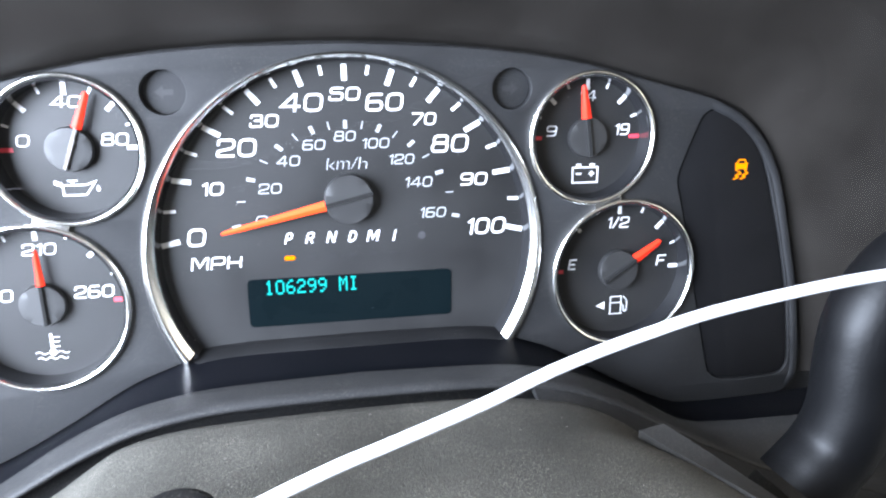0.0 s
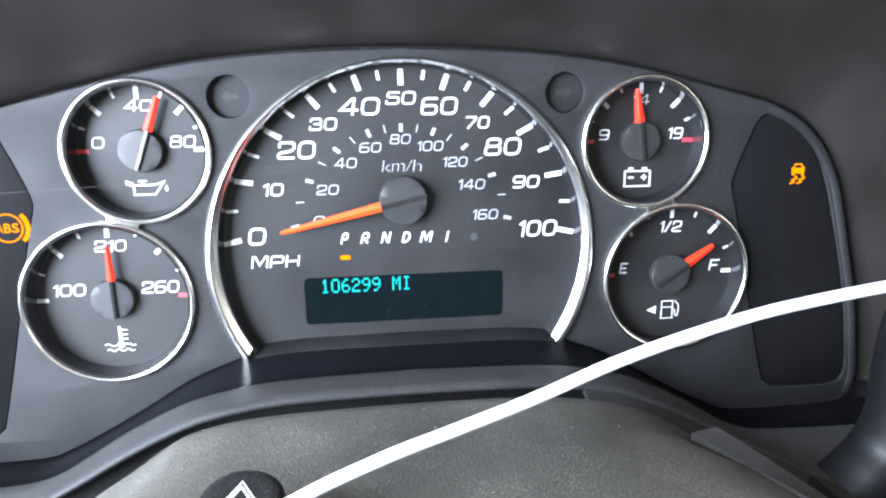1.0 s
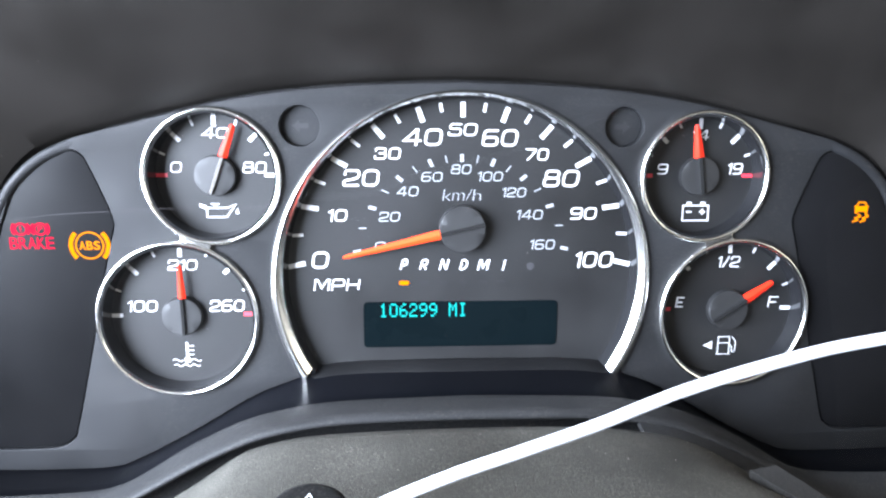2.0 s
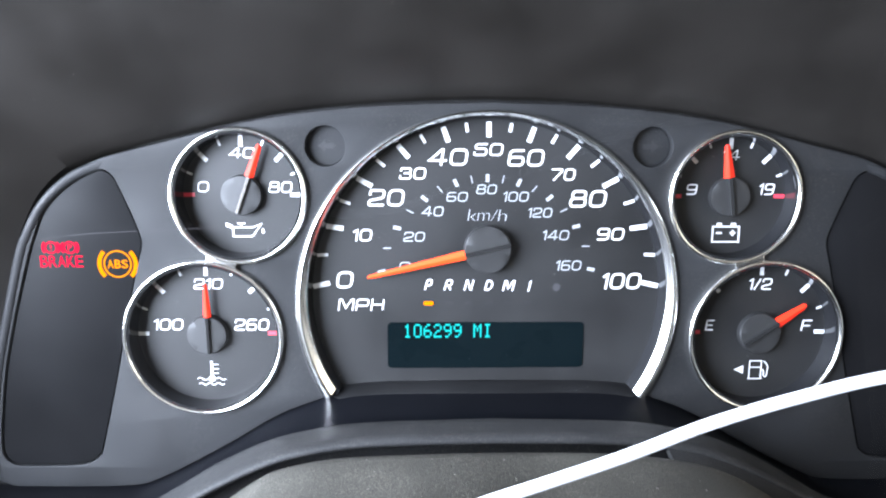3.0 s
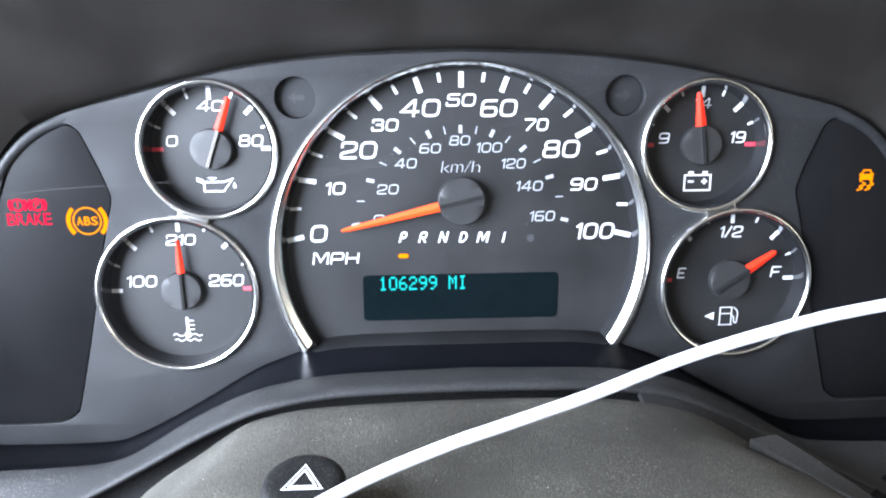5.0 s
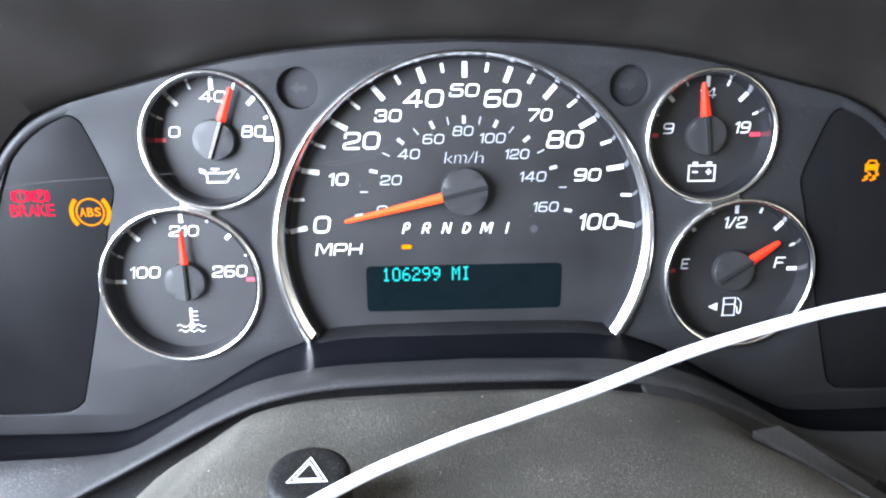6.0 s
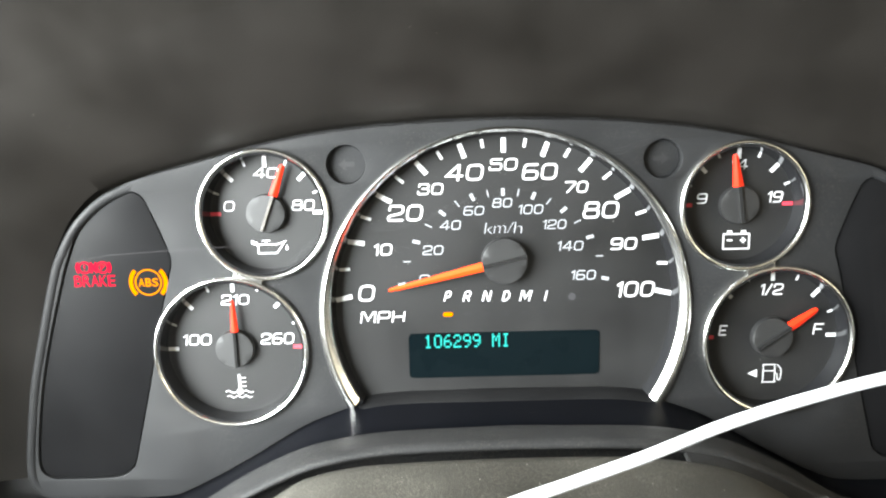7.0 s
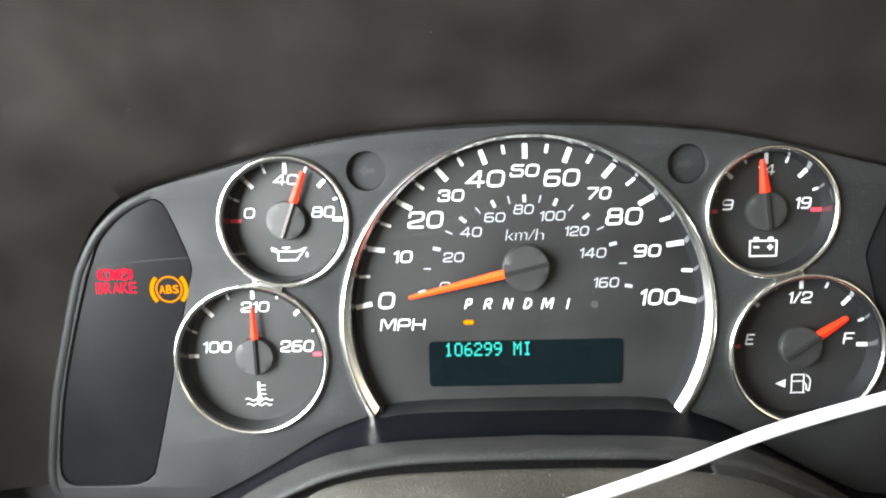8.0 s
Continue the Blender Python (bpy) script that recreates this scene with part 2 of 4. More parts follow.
def spline(pts, n=8, closed=False):
    """Catmull-Rom through the points, n steps a span."""
    p = [np.array(q, dtype=float) for q in pts]
    m = len(p)
    out = []
    for i in range(m if closed else m - 1):
        p1, p2 = p[i], p[(i + 1) % m]
        p0 = p[(i - 1) % m] if (closed or i) else 2 * p1 - p2
        p3 = p[(i + 2) % m] if (closed or i < m - 2) else 2 * p2 - p1
        for k in range(n):
            t = k / n
            out.append(tuple(0.5 * (2 * p1 + (p2 - p0) * t + (2 * p0 - 5 * p1 + 4 * p2 - p3) * t * t + (3 * p1 - p0 - 3 * p2 + p3) * t ** 3)))
    if not closed:
        out.append(tuple(p[-1]))
    return out


def curve_of(knots):
    """A smooth height over |u| from a few knots."""
    pts = spline(knots, 10)
    xs, ys = [q[0] for q in pts], [q[1] for q in pts]
    return lambda u: float(np.interp(abs(u), xs, ys))


def plate(loops, w_back, w_front, bevel=0.4):
    """A flat plate with holes: the first loop is the outline, the others the openings; rounded edges."""
    cu = bpy.data.curves.new("plate", "CURVE")
    cu.dimensions, cu.fill_mode = "2D", "BOTH"
    cu.extrude = max(0.01, (w_front - w_back) / 2 - bevel)
    cu.bevel_depth, cu.bevel_resolution, cu.offset = bevel, 2, -bevel
    for loop in loops:
        s = cu.splines.new("POLY")
        s.points.add(len(loop) - 1)
        s.use_cyclic_u = True
        for q, (u, v) in zip(s.points, loop):
            q.co = (u, v, 0, 1)
    ob = bpy.data.objects.new("plate", cu)
    me = bpy.data.meshes.new_from_object(ob)
    mid = (w_front + w_back) / 2
    geo = [(v.co.x, v.co.y, v.co.z + mid) for v in me.vertices], [tuple(p.vertices) for p in me.polygons]
    bpy.data.objects.remove(ob)
    bpy.data.curves.remove(cu)
    bpy.data.meshes.remove(me)
    return geo


ADVANCE = {"1": 0.4, "!": 0.3, "I": 0.35, "/": 0.6, "m": 1.25, "M": 1.2, "k": 0.85, "h": 0.85, "4": 1.05}
LOW = {"m": 0.72}


def glyph(ch, heavy):
    """One character of the built-in font in a box from -1 to 1, its round forms drawn squarer."""
    if ch == "1":
        bar = [(-0.1, -1), (1, -1), (1, 1), (0.15, 1), (-1, 0.62), (-1, 0.3), (-0.1, 0.5)]
        verts, faces = prism(bar, -1, 1)
        return np.array(verts), faces
    if ch == "M":
        bar = [(-1, -1), (-1, 1), (-0.56, 1), (0, -0.25), (0.56, 1), (1, 1), (1, -1), (0.64, -1), (0.64, 0.42), (0.14, -0.72), (-0.14, -0.72), (-0.64, 0.42), (-0.64, -1)]
        verts, faces = prism(bar, -1, 1)
        return np.array(verts), faces
    cu = bpy.data.curves.new("letters", "FONT")
    cu.body, cu.offset, cu.extrude, cu.resolution_u = ch, heavy, 0.5, 6
    ob = bpy.data.objects.new("letters", cu)
    me = bpy.data.meshes.new_from_object(ob)
    co = np.array([q.co[:] for q in me.vertices])
    faces = [tuple(q.vertices) for q in me.polygons]
    bpy.data.objects.remove(ob)
    bpy.data.curves.remove(cu)
    bpy.data.meshes.remove(me)
    lo, hi = co.min(0), co.max(0)
    co = (co - lo) / (hi - lo) * 2 - 1
    if ch in "0235689":
        two = np.hypot(co[:, 0], co[:, 1]) + 1e-9
        top = np.maximum(np.abs(co[:, 0]), np.abs(co[:, 1])) + 1e-9
        k = (two / top) ** 0.62
        k = 1 + (k - 1) * np.clip((1.414 - two) / 0.3, 0, 1)
        co[:, 0] = np.clip(co[:, 0] * k, -1, 1)
        co[:, 1] = np.clip(co[:, 1] * k, -1, 1)
    return co, faces


def lettering(text, u, v, width, height, w0, w1, lean=0.14, heavy=0.0, gap=0.17):
    """A word or number, widened and slanted to the size of the print."""
    adv = [ADVANCE.get(c, 1.0) for c in text]
    unit = (width - lean * height) / (sum(adv) + gap * (len(text) - 1))
    left = u - width / 2
    geos = []
    for ch, a in zip(text, adv):
        co, faces = glyph(ch, heavy)
        h = height * LOW.get(ch, 1.0)
        verts = []
        for x, y, z in co:
            vv = (y + 1) / 2 * h
            verts.append((left + (x + 1) / 2 * a * unit + lean * vv, v - height / 2 + vv, w0 + (z + 1) / 2 * (w1 - w0)))
        geos.append((verts, faces))
        left += (a + gap) * unit
    return joined(*geos)


# strokes of the wide dial print in a unit box: (points, radius of the bends, closed)
STROKES = {
    "0": [([(0, 0), (1, 0), (1, 1), (0, 1)], 0.3, True)],
    "1": [([(0, 0.82), (0.9, 1), (1, 1), (1, 0)], 0.0, False)],
    "2": [([(0.02, 0.74), (0.02, 1), (1, 1), (1, 0.5), (0, 0.3), (0, 0), (1, 0)], 0.2, False)],
    "3": [([(0.02, 0.78), (0.02, 1), (0.95, 1), (0.95, 0.53), (0.4, 0.53)], 0.2, False), ([(0.4, 0.53), (1, 0.53), (1, 0), (0, 0), (0, 0.24)], 0.2, False)],
    "4": [([(0.76, 0), (0.76, 1), (0.66, 1), (0, 0.27), (1, 0.27)], 0.0, False)],
    "5": [([(0.94, 1), (0.06, 1), (0.02, 0.58), (1, 0.58), (1, 0), (0, 0), (0, 0.22)], 0.22, False)],
    "6": [([(0, 0), (1, 0), (1, 0.54), (0, 0.54)], 0.22, True), ([(0, 0.3), (0, 1), (0.9, 1)], 0.26, False)],
    "7": [([(0, 1), (1, 1), (1, 0.82), (0.3, 0)], 0.06, False)],
    "8": [([(0, 0), (1, 0), (1, 0.53), (0, 0.53)], 0.2, True), ([(0.05, 0.53), (0.95, 0.53), (0.95, 1), (0.05, 1)], 0.2, True)],
    "9": [([(0, 0.46), (1, 0.46), (1, 1), (0, 1)], 0.22, True), ([(1, 0.7), (1, 0), (0.1, 0)], 0.26, False)],
    "/": [([(0, 0), (1, 1)], 0.0, False)],
    "E": [([(1, 1), (0, 1), (0, 0), (1, 0)], 0.0, False), ([(0.1, 0.5), (0.92, 0.5)], 0.0, False)],
    "F": [([(1, 1), (0, 1), (0, 0)], 0.0, False), ([(0.1, 0.47), (0.92, 0.47)], 0.0, False)],
    "M": [([(0, 0), (0, 1), (0.16, 1), (0.5, 0.2), (0.84, 1), (1, 1), (1, 0)], 0.0, False)],
    "P": [([(0, 0), (0, 1), (1, 1), (1, 0.4), (0.1, 0.4)], 0.2, False)],
    "R": [([(0, 0), (0, 1), (1, 1), (1, 0.42), (0.1, 0.42)], 0.2, False), ([(0.5, 0.42), (1, 0)], 0.0, False)],
    "N": [([(0, 0), (0, 1), (0.12, 1), (0.88, 0), (1, 0), (1, 1)], 0.0, False)],
    "D": [([(0, 0), (0.6, 0), (1, 0.3), (1, 0.7), (0.6, 1), (0, 1)], 0.08, True)],
    "H": [([(0, 0), (0, 1)], 0.0, False), ([(1, 0), (1, 1)], 0.0, False), ([(0.1, 0.5), (0.9, 0.5)], 0.0, False)],
}


def bent(pts, radius, closed):
    """The same line with its corners rounded off."""
    p = [Vector(q) for q in pts]
    n = len(p)
    out = []
    for i, q in enumerate(p):
        if radius <= 0 or (not closed and i in (0, n - 1)):
            out.append(q)
            continue
        a, b = p[i - 1] - q, p[(i + 1) % n] - q
        k = min(radius, a.length * 0.49, b.length * 0.49)
        a, b = q + a.normalized() * k, q + b.normalized() * k
        for f in (0, 0.2, 0.4, 0.6, 0.8, 1):
            out.append(a * (1 - f) ** 2 + q * 2 * f * (1 - f) + b * f * f)
    return out


def number(text, u, v, width, height, thick, lean=0.14, gap=0.17):
    """A number in the wide slanted print of the dials, drawn with a line of even thickness."""
    adv = [ADVANCE.get(c, 1.0) for c in text]
    unit = (width - lean * height) / (sum(adv) + gap * (len(text) - 1))
    left, t = u - width / 2, thick * height
    geos = []
    for ch, a in zip(text, adv):
        for k, (pts, radius, closed) in enumerate(STROKES[ch]):
            path = bent([(left + t / 2 + x * (a * unit - t), t / 2 + y * (height - t)) for x, y in pts], radius * height, closed)
            if not closed:
                for e, o in ((0, 1), (-1, -2)):
                    path[e] = path[e] + (path[e] - path[o]).normalized() * t * (0.5 if ch not in "E/FPH" or k == 0 else 0.0)
            co, faces = stroke(path, t, 0.1, 0.25, closed)
            geos.append(([(x + lean * y, v - height / 2 + y, w + 0.012 * k) for x, y, w in co], faces))
        left += (a + gap) * unit
    return joined(*geos)


def tube(path, radius, segs=14, caps=True):
    p = [Vector(q) for q in path]
    rows = []
    side = Vector((0, 0, 1))
    for i, q in enumerate(p):
        d = (p[min(i + 1, len(p) - 1)] - p[max(i - 1, 0)]).normalized()
        a = (side - d * side.dot(d)).normalized()
        b = d.cross(a)
        r = radius[i] if isinstance(radius, (list, tuple)) else radius
        rows.append([tuple(q + r * (math.cos(2 * math.pi * k / segs) * a + math.sin(2 * math.pi * k / segs) * b)) for k in range(segs)])
    return grid(rows, closed_u=True, caps=caps)


def slab(rows, thick):
    """A sheet through rows of (u, v, w) points with a thickness downwards."""
    low = [[(u, v - thick, w) for u, v, w in r] for r in rows]
    loops = [r + list(reversed(l)) for r, l in zip(rows, low)]
    return grid(loops, closed_u=True, caps=True)


def box(u0, u1, v0, v1, w0, w1):
    return prism([(u0, v0), (u1, v0), (u1, v1), (u0, v1)], w0, w1)


# ---- gauge panel ----
HALF = [(0, 47.1), (45, 45.4), (85, 40.5), (125, 31), (134, 28.8), (141.9, 26.7), (148.8, 24.1), (155.2, 21.0), (161.8, 16.1), (168.6, 8.8), (174.2, -0.8), (178.1, -10.1), (186, -38),
        (190.3, -54.8), (193.6, -73.7), (195.4, -88), (194.6, -96.5), (189, -102.2), (180, -103.2), (142, -103.2), (128, -99.5), (105, -87.5), (82, -74), (64.5, -67)]
OUT = spline(HALF, 6)
ARC = circle(0, -29.4, 71.5, 90, -31.8, 211.8)
LAMP_LENS = spline([(143.2, 21.6), (147.2, 20.9), (151.2, 18.9), (158.6, 13.9), (165.2, 6.6), (169.3, -2.3), (172.4, -10.5), (179.9, -35), (185.2, -56), (188.4, -75), (189.6, -86), (188.8, -90.8), (185.4, -93.4),
                    (178, -93.9), (164, -93.8), (157.2, -93.0), (153.3, -90.4), (151.1, -86.0), (143.7, -57.5), (140.8, -45), (138.0, -33), (133.2, -14), (131.2, -7), (131.3, -2.6), (134.4, 6.6), (138.0, 15.6), (140.0, 19.6)], 3, closed=True)
GAUGES = {"oil": (-93.5, 12.4, 25.6, 22.4), "volt": (93.1, 12.1, 25.6, 22.4), "temp": (-109.1, -42.2, 30.7, 27.5), "fuel": (109.1, -42.4, 30.7, 27.5)}


def mirrored(loop):
    return [(-u, v) for u, v in loop]


def shrunk(loop, d):
    c = np.mean(np.array(loop), axis=0)
    return [tuple(np.array(q) + (c - np.array(q)) / np.linalg.norm(c - np.array(q)) * d) for q in loop]


def inset(loop, d):
    """The loop moved inwards by d along its normals."""
    p = np.array(loop)
    t = np.roll(p, -1, axis=0) - np.roll(p, 1, axis=0)
    t /= np.linalg.norm(t, axis=1)[:, None]
    n = np.stack([-t[:, 1], t[:, 0]], 1)
    area = np.sum(p[:, 0] * np.roll(p[:, 1], -1) - np.roll(p[:, 0], -1) * p[:, 1])
    return [tuple(q) for q in p + n * d * np.sign(area)]


LENS_HOLE = inset(LAMP_LENS, -0.65)
outline = [(u, v) for u, v in OUT] + ARC + list(reversed(mirrored(OUT)))[:-1]
holes = [circle(u, v, r - 2.2, 80) for u, v, r, f in GAUGES.values()]
holes += [LENS_HOLE, mirrored(LENS_HOLE), circle(61, 31, 7.5), circle(-61, 31, 7.5)]
panel = thing("gauge_panel", 0, -103, 0, "charcoal black plastic gauge panel with an arched top", "gauge panel")
part("bezel", plate([outline] + holes, -1.0, 6.0, 0.25), M_PANEL, panel, "charcoal matte plastic bezel")
part("backing", prism(shrunk(outline, 3), -8.0, -2.0), M_WALL, panel, "black backing plate")
for s in (1, -1):
    loop = [(s * u, v) for u, v in LAMP_LENS]
    part("lamp_lens", plate([loop], 0.6, 5.2, 0.12), M_LENS, panel, "smoked dark warning lamp lens")
    plug = part("blank_plug", lathe([(7.6, 0), (7.6, 2.6), (7.2, 3.0), (0.5, 3.0)], 61 * s, 31), M_PANEL, panel, "round recessed blank plug")
    arrow = [(64.2, 31), (61.4, 33.4), (61.4, 32.0), (58.0, 32.0), (58.0, 30.0), (61.4, 30.0), (61.4, 28.6)]
    part("arrow", prism([(s * u, v) for u, v in arrow], 2.9, 3.04), M_ARROW, plug, "faint unlit turn arrow", 0)
CEN = np.array((0.0, -35.0))


def rim_section(k):
    """A low ridge just inside the panel's outer edge at point k of the outline."""
    a, b = np.array(OUT[max(k - 1, 0)]), np.array(OUT[min(k + 1, len(OUT) - 1)])
    d = (b - a) / np.linalg.norm(b - a)
    n = np.array((d[1], -d[0]))
    n = n if n @ (CEN - np.array(OUT[k])) > 0 else -n
    fade = min(1.0, (k - 24) / 14, (106 - k) / 12)
    q = np.array(OUT[k])
    return [(*(q + n * x), 5.2 + h * fade) for x, h in ((0.1, -0.4), (0.15, 0.9), (0.5, 1.4), (1.2, 1.6), (2.2, 1.55), (3.0, 1.3), (3.6, 0.85), (4.0, -0.4))]


for s in (1, -1):
    part("raised_rim", grid([[(s * u, v, w) for u, v, w in rim_section(k)] for k in range(24, 107)], closed_u=True, caps=True), M_PANEL, panel, "rounded raised edge", 60)

# ---- small gauges ----


def tick(name, parent, hub, ang, r_in, r_out, width, mat, w=0.0):
    """A printed bar that points at the hub."""
    d = np.array((math.cos(radians(ang)), math.sin(radians(ang))))
    n = np.array((-d[1], d[0])) * width / 2
    h = np.array(hub)
    a, b = h + d * r_in, h + d * r_out
    rows = []
    for q, ww in ((a, w + 0.12), (b, w + 0.12)):
        rows.append([(*(q + n), ww), (*(q + n), ww + 0.12), (*(q - n), ww + 0.12), (*(q - n), ww)])
    return part(name, grid(rows, closed_u=True, caps=True), mat, parent, smooth=0)


def needle(parent, cu, cv, ang, r0, r1, wide, tip, w, tail, mat, tail_mat):
    """A ridged, tapered pointer with a blunt tip, and its narrow tail across the cap."""
    d = Vector((math.cos(radians(ang)), math.sin(radians(ang))))
    n = Vector((-d.y, d.x))
    rows = []
    for f, k in ((0, wide), (0.9, wide * 0.1 + tip * 0.9), (0.975, tip * 0.86), (1.0, tip * 0.5)):
        q = Vector((cu, cv)) + d * (r0 + (r1 - r0) * f)
        rows.append([(*(q + n * k / 2), w), (*(q + n * k * 0.46), w + 0.45), (*(q + n * k * 0.06), w + 0.95), (*(q - n * k * 0.06), w + 0.95), (*(q - n * k * 0.46), w + 0.45), (*(q - n * k / 2), w)])
    pointer = part("needle", grid(rows, closed_u=True, caps=True), mat, parent, "orange-red pointer", 20)
    rows = []
    for r in (r0, -tail):
        q = Vector((cu, cv)) + d * r
        k = wide * 0.44
        rows.append([(*(q + n * k / 2), w), (*(q + n * k * 0.36), w + 1.7), (*(q - n * k * 0.36), w + 1.7), (*(q - n * k / 2), w)])
    part("needle_tail", grid(rows, closed_u=True, caps=True), tail_mat, pointer, "glossy pointer tail")


def cap(cu, cv, r, ang, top, segs=64):
    """A round pointer cap whose top falls away a little to both sides of the pointer."""
    n = (-math.sin(radians(ang)), math.cos(radians(ang)))
    rows = []
    for k, w, fall in ((1.0, 0.1, 0), (1.0, top - 0.9, 0), (0.985, top - 0.55, 0), (0.95, top, 1), (0.6, top, 1), (0.25, top, 1), (0.03, top, 1)):
        row = []
        for j in range(segs):
            a = 2 * math.pi * j / segs
            du, dv = r * k * math.cos(a), r * k * math.sin(a)
            row.append((cu + du, cv + dv, w - fall * 0.07 * abs(du * n[0] + dv * n[1])))
        rows.append(row)
    return grid(rows, closed_u=True, caps=True)


def small_gauge(name, key, label, turn, marks, words, icon, hub_r=7.6, reach=0.9, wide=3.5, tip=2.1, tail_mat=None, shift=0.0):
    cu, cv, ro, rf = GAUGES[key]
    g = thing(name, cu, cv, 0, label, "gauge", "round gauges in the panel")
    ri = ro - 2.0
    face = part("dial_face", lathe([(rf + 0.4, -1.0), (rf + 0.4, 0.0), (0.3, 0.0)], cu, cv), M_DIAL, g, "matte black dial face")
    part("dial_wall", ring([(rf, -0.8), (rf, 0.0), (ri - 0.6, 7.5), (ri + 0.6, 7.5), (ri + 0.6, -0.8)], cu, cv), M_WALL, g, "sloping black dial wall")
    part("bezel_ring", ring([(ro, 5.0), (ro, 7.3), (ro - 0.1, 7.7), (ro - 0.35, 8.15), (ro - 0.7, 8.42), (ro - 1.0, 8.5), (ro - 1.3, 8.42), (ro - 1.65, 8.15), (ri + 0.1, 7.7), (ri, 7.3), (ri, 5.0)], cu, cv), M_CHROME, g, "polished chrome ring")
    part("hub", cap(cu, cv, hub_r, turn, 3.6), M_HUB, g, "grey round pointer cap")
    needle(g, cu + shift, cv, turn, hub_r - 0.2, rf * reach, wide, tip, 2.9, hub_r - 0.6, M_NEEDLE_RED, tail_mat or M_TAIL)
    for k in range(9):
        ang = 180 - 22.5 * k
        mat = marks.get(k, M_WHITE)
        long = k % 2 == 0
        tick("tick", face, (cu, cv), ang, rf - (4.3 if long else 2.4), rf - 0.15, 1.5 if long else 0.8, mat)
    for text, u, v, wd, ht in words:
        part("numeral", number(text, u, v, wd, ht, 0.112), M_WHITE, face, smooth=0)
    part("symbol", icon, M_WHITE, face, smooth=0)
    return g


W0, W1 = 0.1, 0.25


def stack(*geos):
    """Lays the pieces of one symbol a hair above one another."""
    out = []
    for i, (v, f) in enumerate(geos):
        out.append(([(a, b, c + 0.012 * i) for a, b, c in v], f))
    return joined(*out)


def wave(u0, u1, v, amp, n):
    return [(u0 + (u1 - u0) * k / 24, v + amp * math.sin(n * 2 * math.pi * k / 24)) for k in range(25)]


u, v = -93.1, -1.1
oil_icon = stack(
    stroke([(u - 4.6, v + 1.0), (u + 3.0, v + 1.0), (u + 6.3, v + 2.3), (u + 2.7, v - 2.5), (u - 4.6, v - 2.5)], 0.5, W0, W1, True),
    stroke([(u - 4.6, v + 0.6), (u - 7.0, v + 1.5), (u - 7.0, v + 2.5), (u - 4.8, v + 1.6)], 0.47, W0, W1),
    stroke([(u - 2.9, v + 2.5), (u + 0.1, v + 2.5)], 0.47, W0, W1), stroke([(u - 1.4, v + 1.0), (u - 1.4, v + 2.6)], 0.47, W0, W1),
    prism([(u + 6.8, v + 0.9), (u + 6.2, v - 0.7), (u + 6.5, v - 1.3), (u + 7.1, v - 1.3), (u + 7.4, v - 0.7)], W0, W1))
u, v = -108.9, -58.6
temp_icon = stack(
    stroke([(u + 0.2, v + 5.0), (u + 0.2, v - 1.6)], 0.85, W0, W1), prism(circle(u + 0.2, v - 2.2, 1.25, 20), W0, W1),
    stroke([(u + 0.6, v + 3.6), (u + 2.9, v + 3.6)], 0.31, W0, W1), stroke([(u + 0.6, v + 1.8), (u + 2.9, v + 1.8)], 0.31, W0, W1),
    stroke([(u + 0.6, v), (u + 2.9, v)], 0.31, W0, W1),
    stroke(wave(u - 5.6, u - 1.4, v - 2.3, 0.45, 1), 0.31, W0, W1), stroke(wave(u + 1.8, u + 5.6, v - 2.3, 0.45, 1), 0.31, W0, W1),
    stroke(wave(u - 5.0, u + 5.0, v - 4.4, 0.45, 3), 0.31, W0, W1))
u, v = 93.4, -2.6
volt_icon = stack(
    stroke([(u - 5.2, v + 2.8), (u + 5.2, v + 2.8), (u + 5.2, v - 3.2), (u - 5.2, v - 3.2)], 0.55, W0, W1, True),
    stroke([(u - 3.8, v + 3.7), (u - 1.8, v + 3.7)], 1.1, W0, W1), stroke([(u + 1.8, v + 3.7), (u + 3.8, v + 3.7)], 1.1, W0, W1),
    stroke([(u - 3.8, v + 0.3), (u - 1.6, v + 0.3)], 0.7, W0, W1), stroke([(u + 1.6, v + 0.3), (u + 3.8, v + 0.3)], 0.7, W0, W1),
    stroke([(u + 2.7, v + 1.4), (u + 2.7, v - 0.8)], 0.7, W0, W1))
u, v = 110.6, -58.2
fuel_icon = stack(
    stroke([(u - 3.4, v + 3.6), (u + 1.4, v + 3.6), (u + 1.4, v - 3.9), (u - 3.4, v - 3.9)], 0.33, W0, W1, True),
    stroke([(u - 3.4, v + 0.9), (u + 1.4, v + 0.9)], 0.33, W0, W1), stroke([(u - 3.9, v - 3.9), (u + 1.9, v - 3.9)], 0.33, W0, W1),
    stroke(spline([(u + 1.5, v + 0.2), (u + 2.4, v - 0.6), (u + 2.6, v - 2.6), (u + 3.5, v - 3.0), (u + 3.9, v - 1.4), (u + 3.9, v + 1.6), (u + 2.2, v + 3.6)], 5), 0.33, W0, W1),
    prism([(102.8 - 2.0, v), (102.8 + 1.8, v + 1.7), (102.8 + 1.8, v - 1.7)], W0, W1))

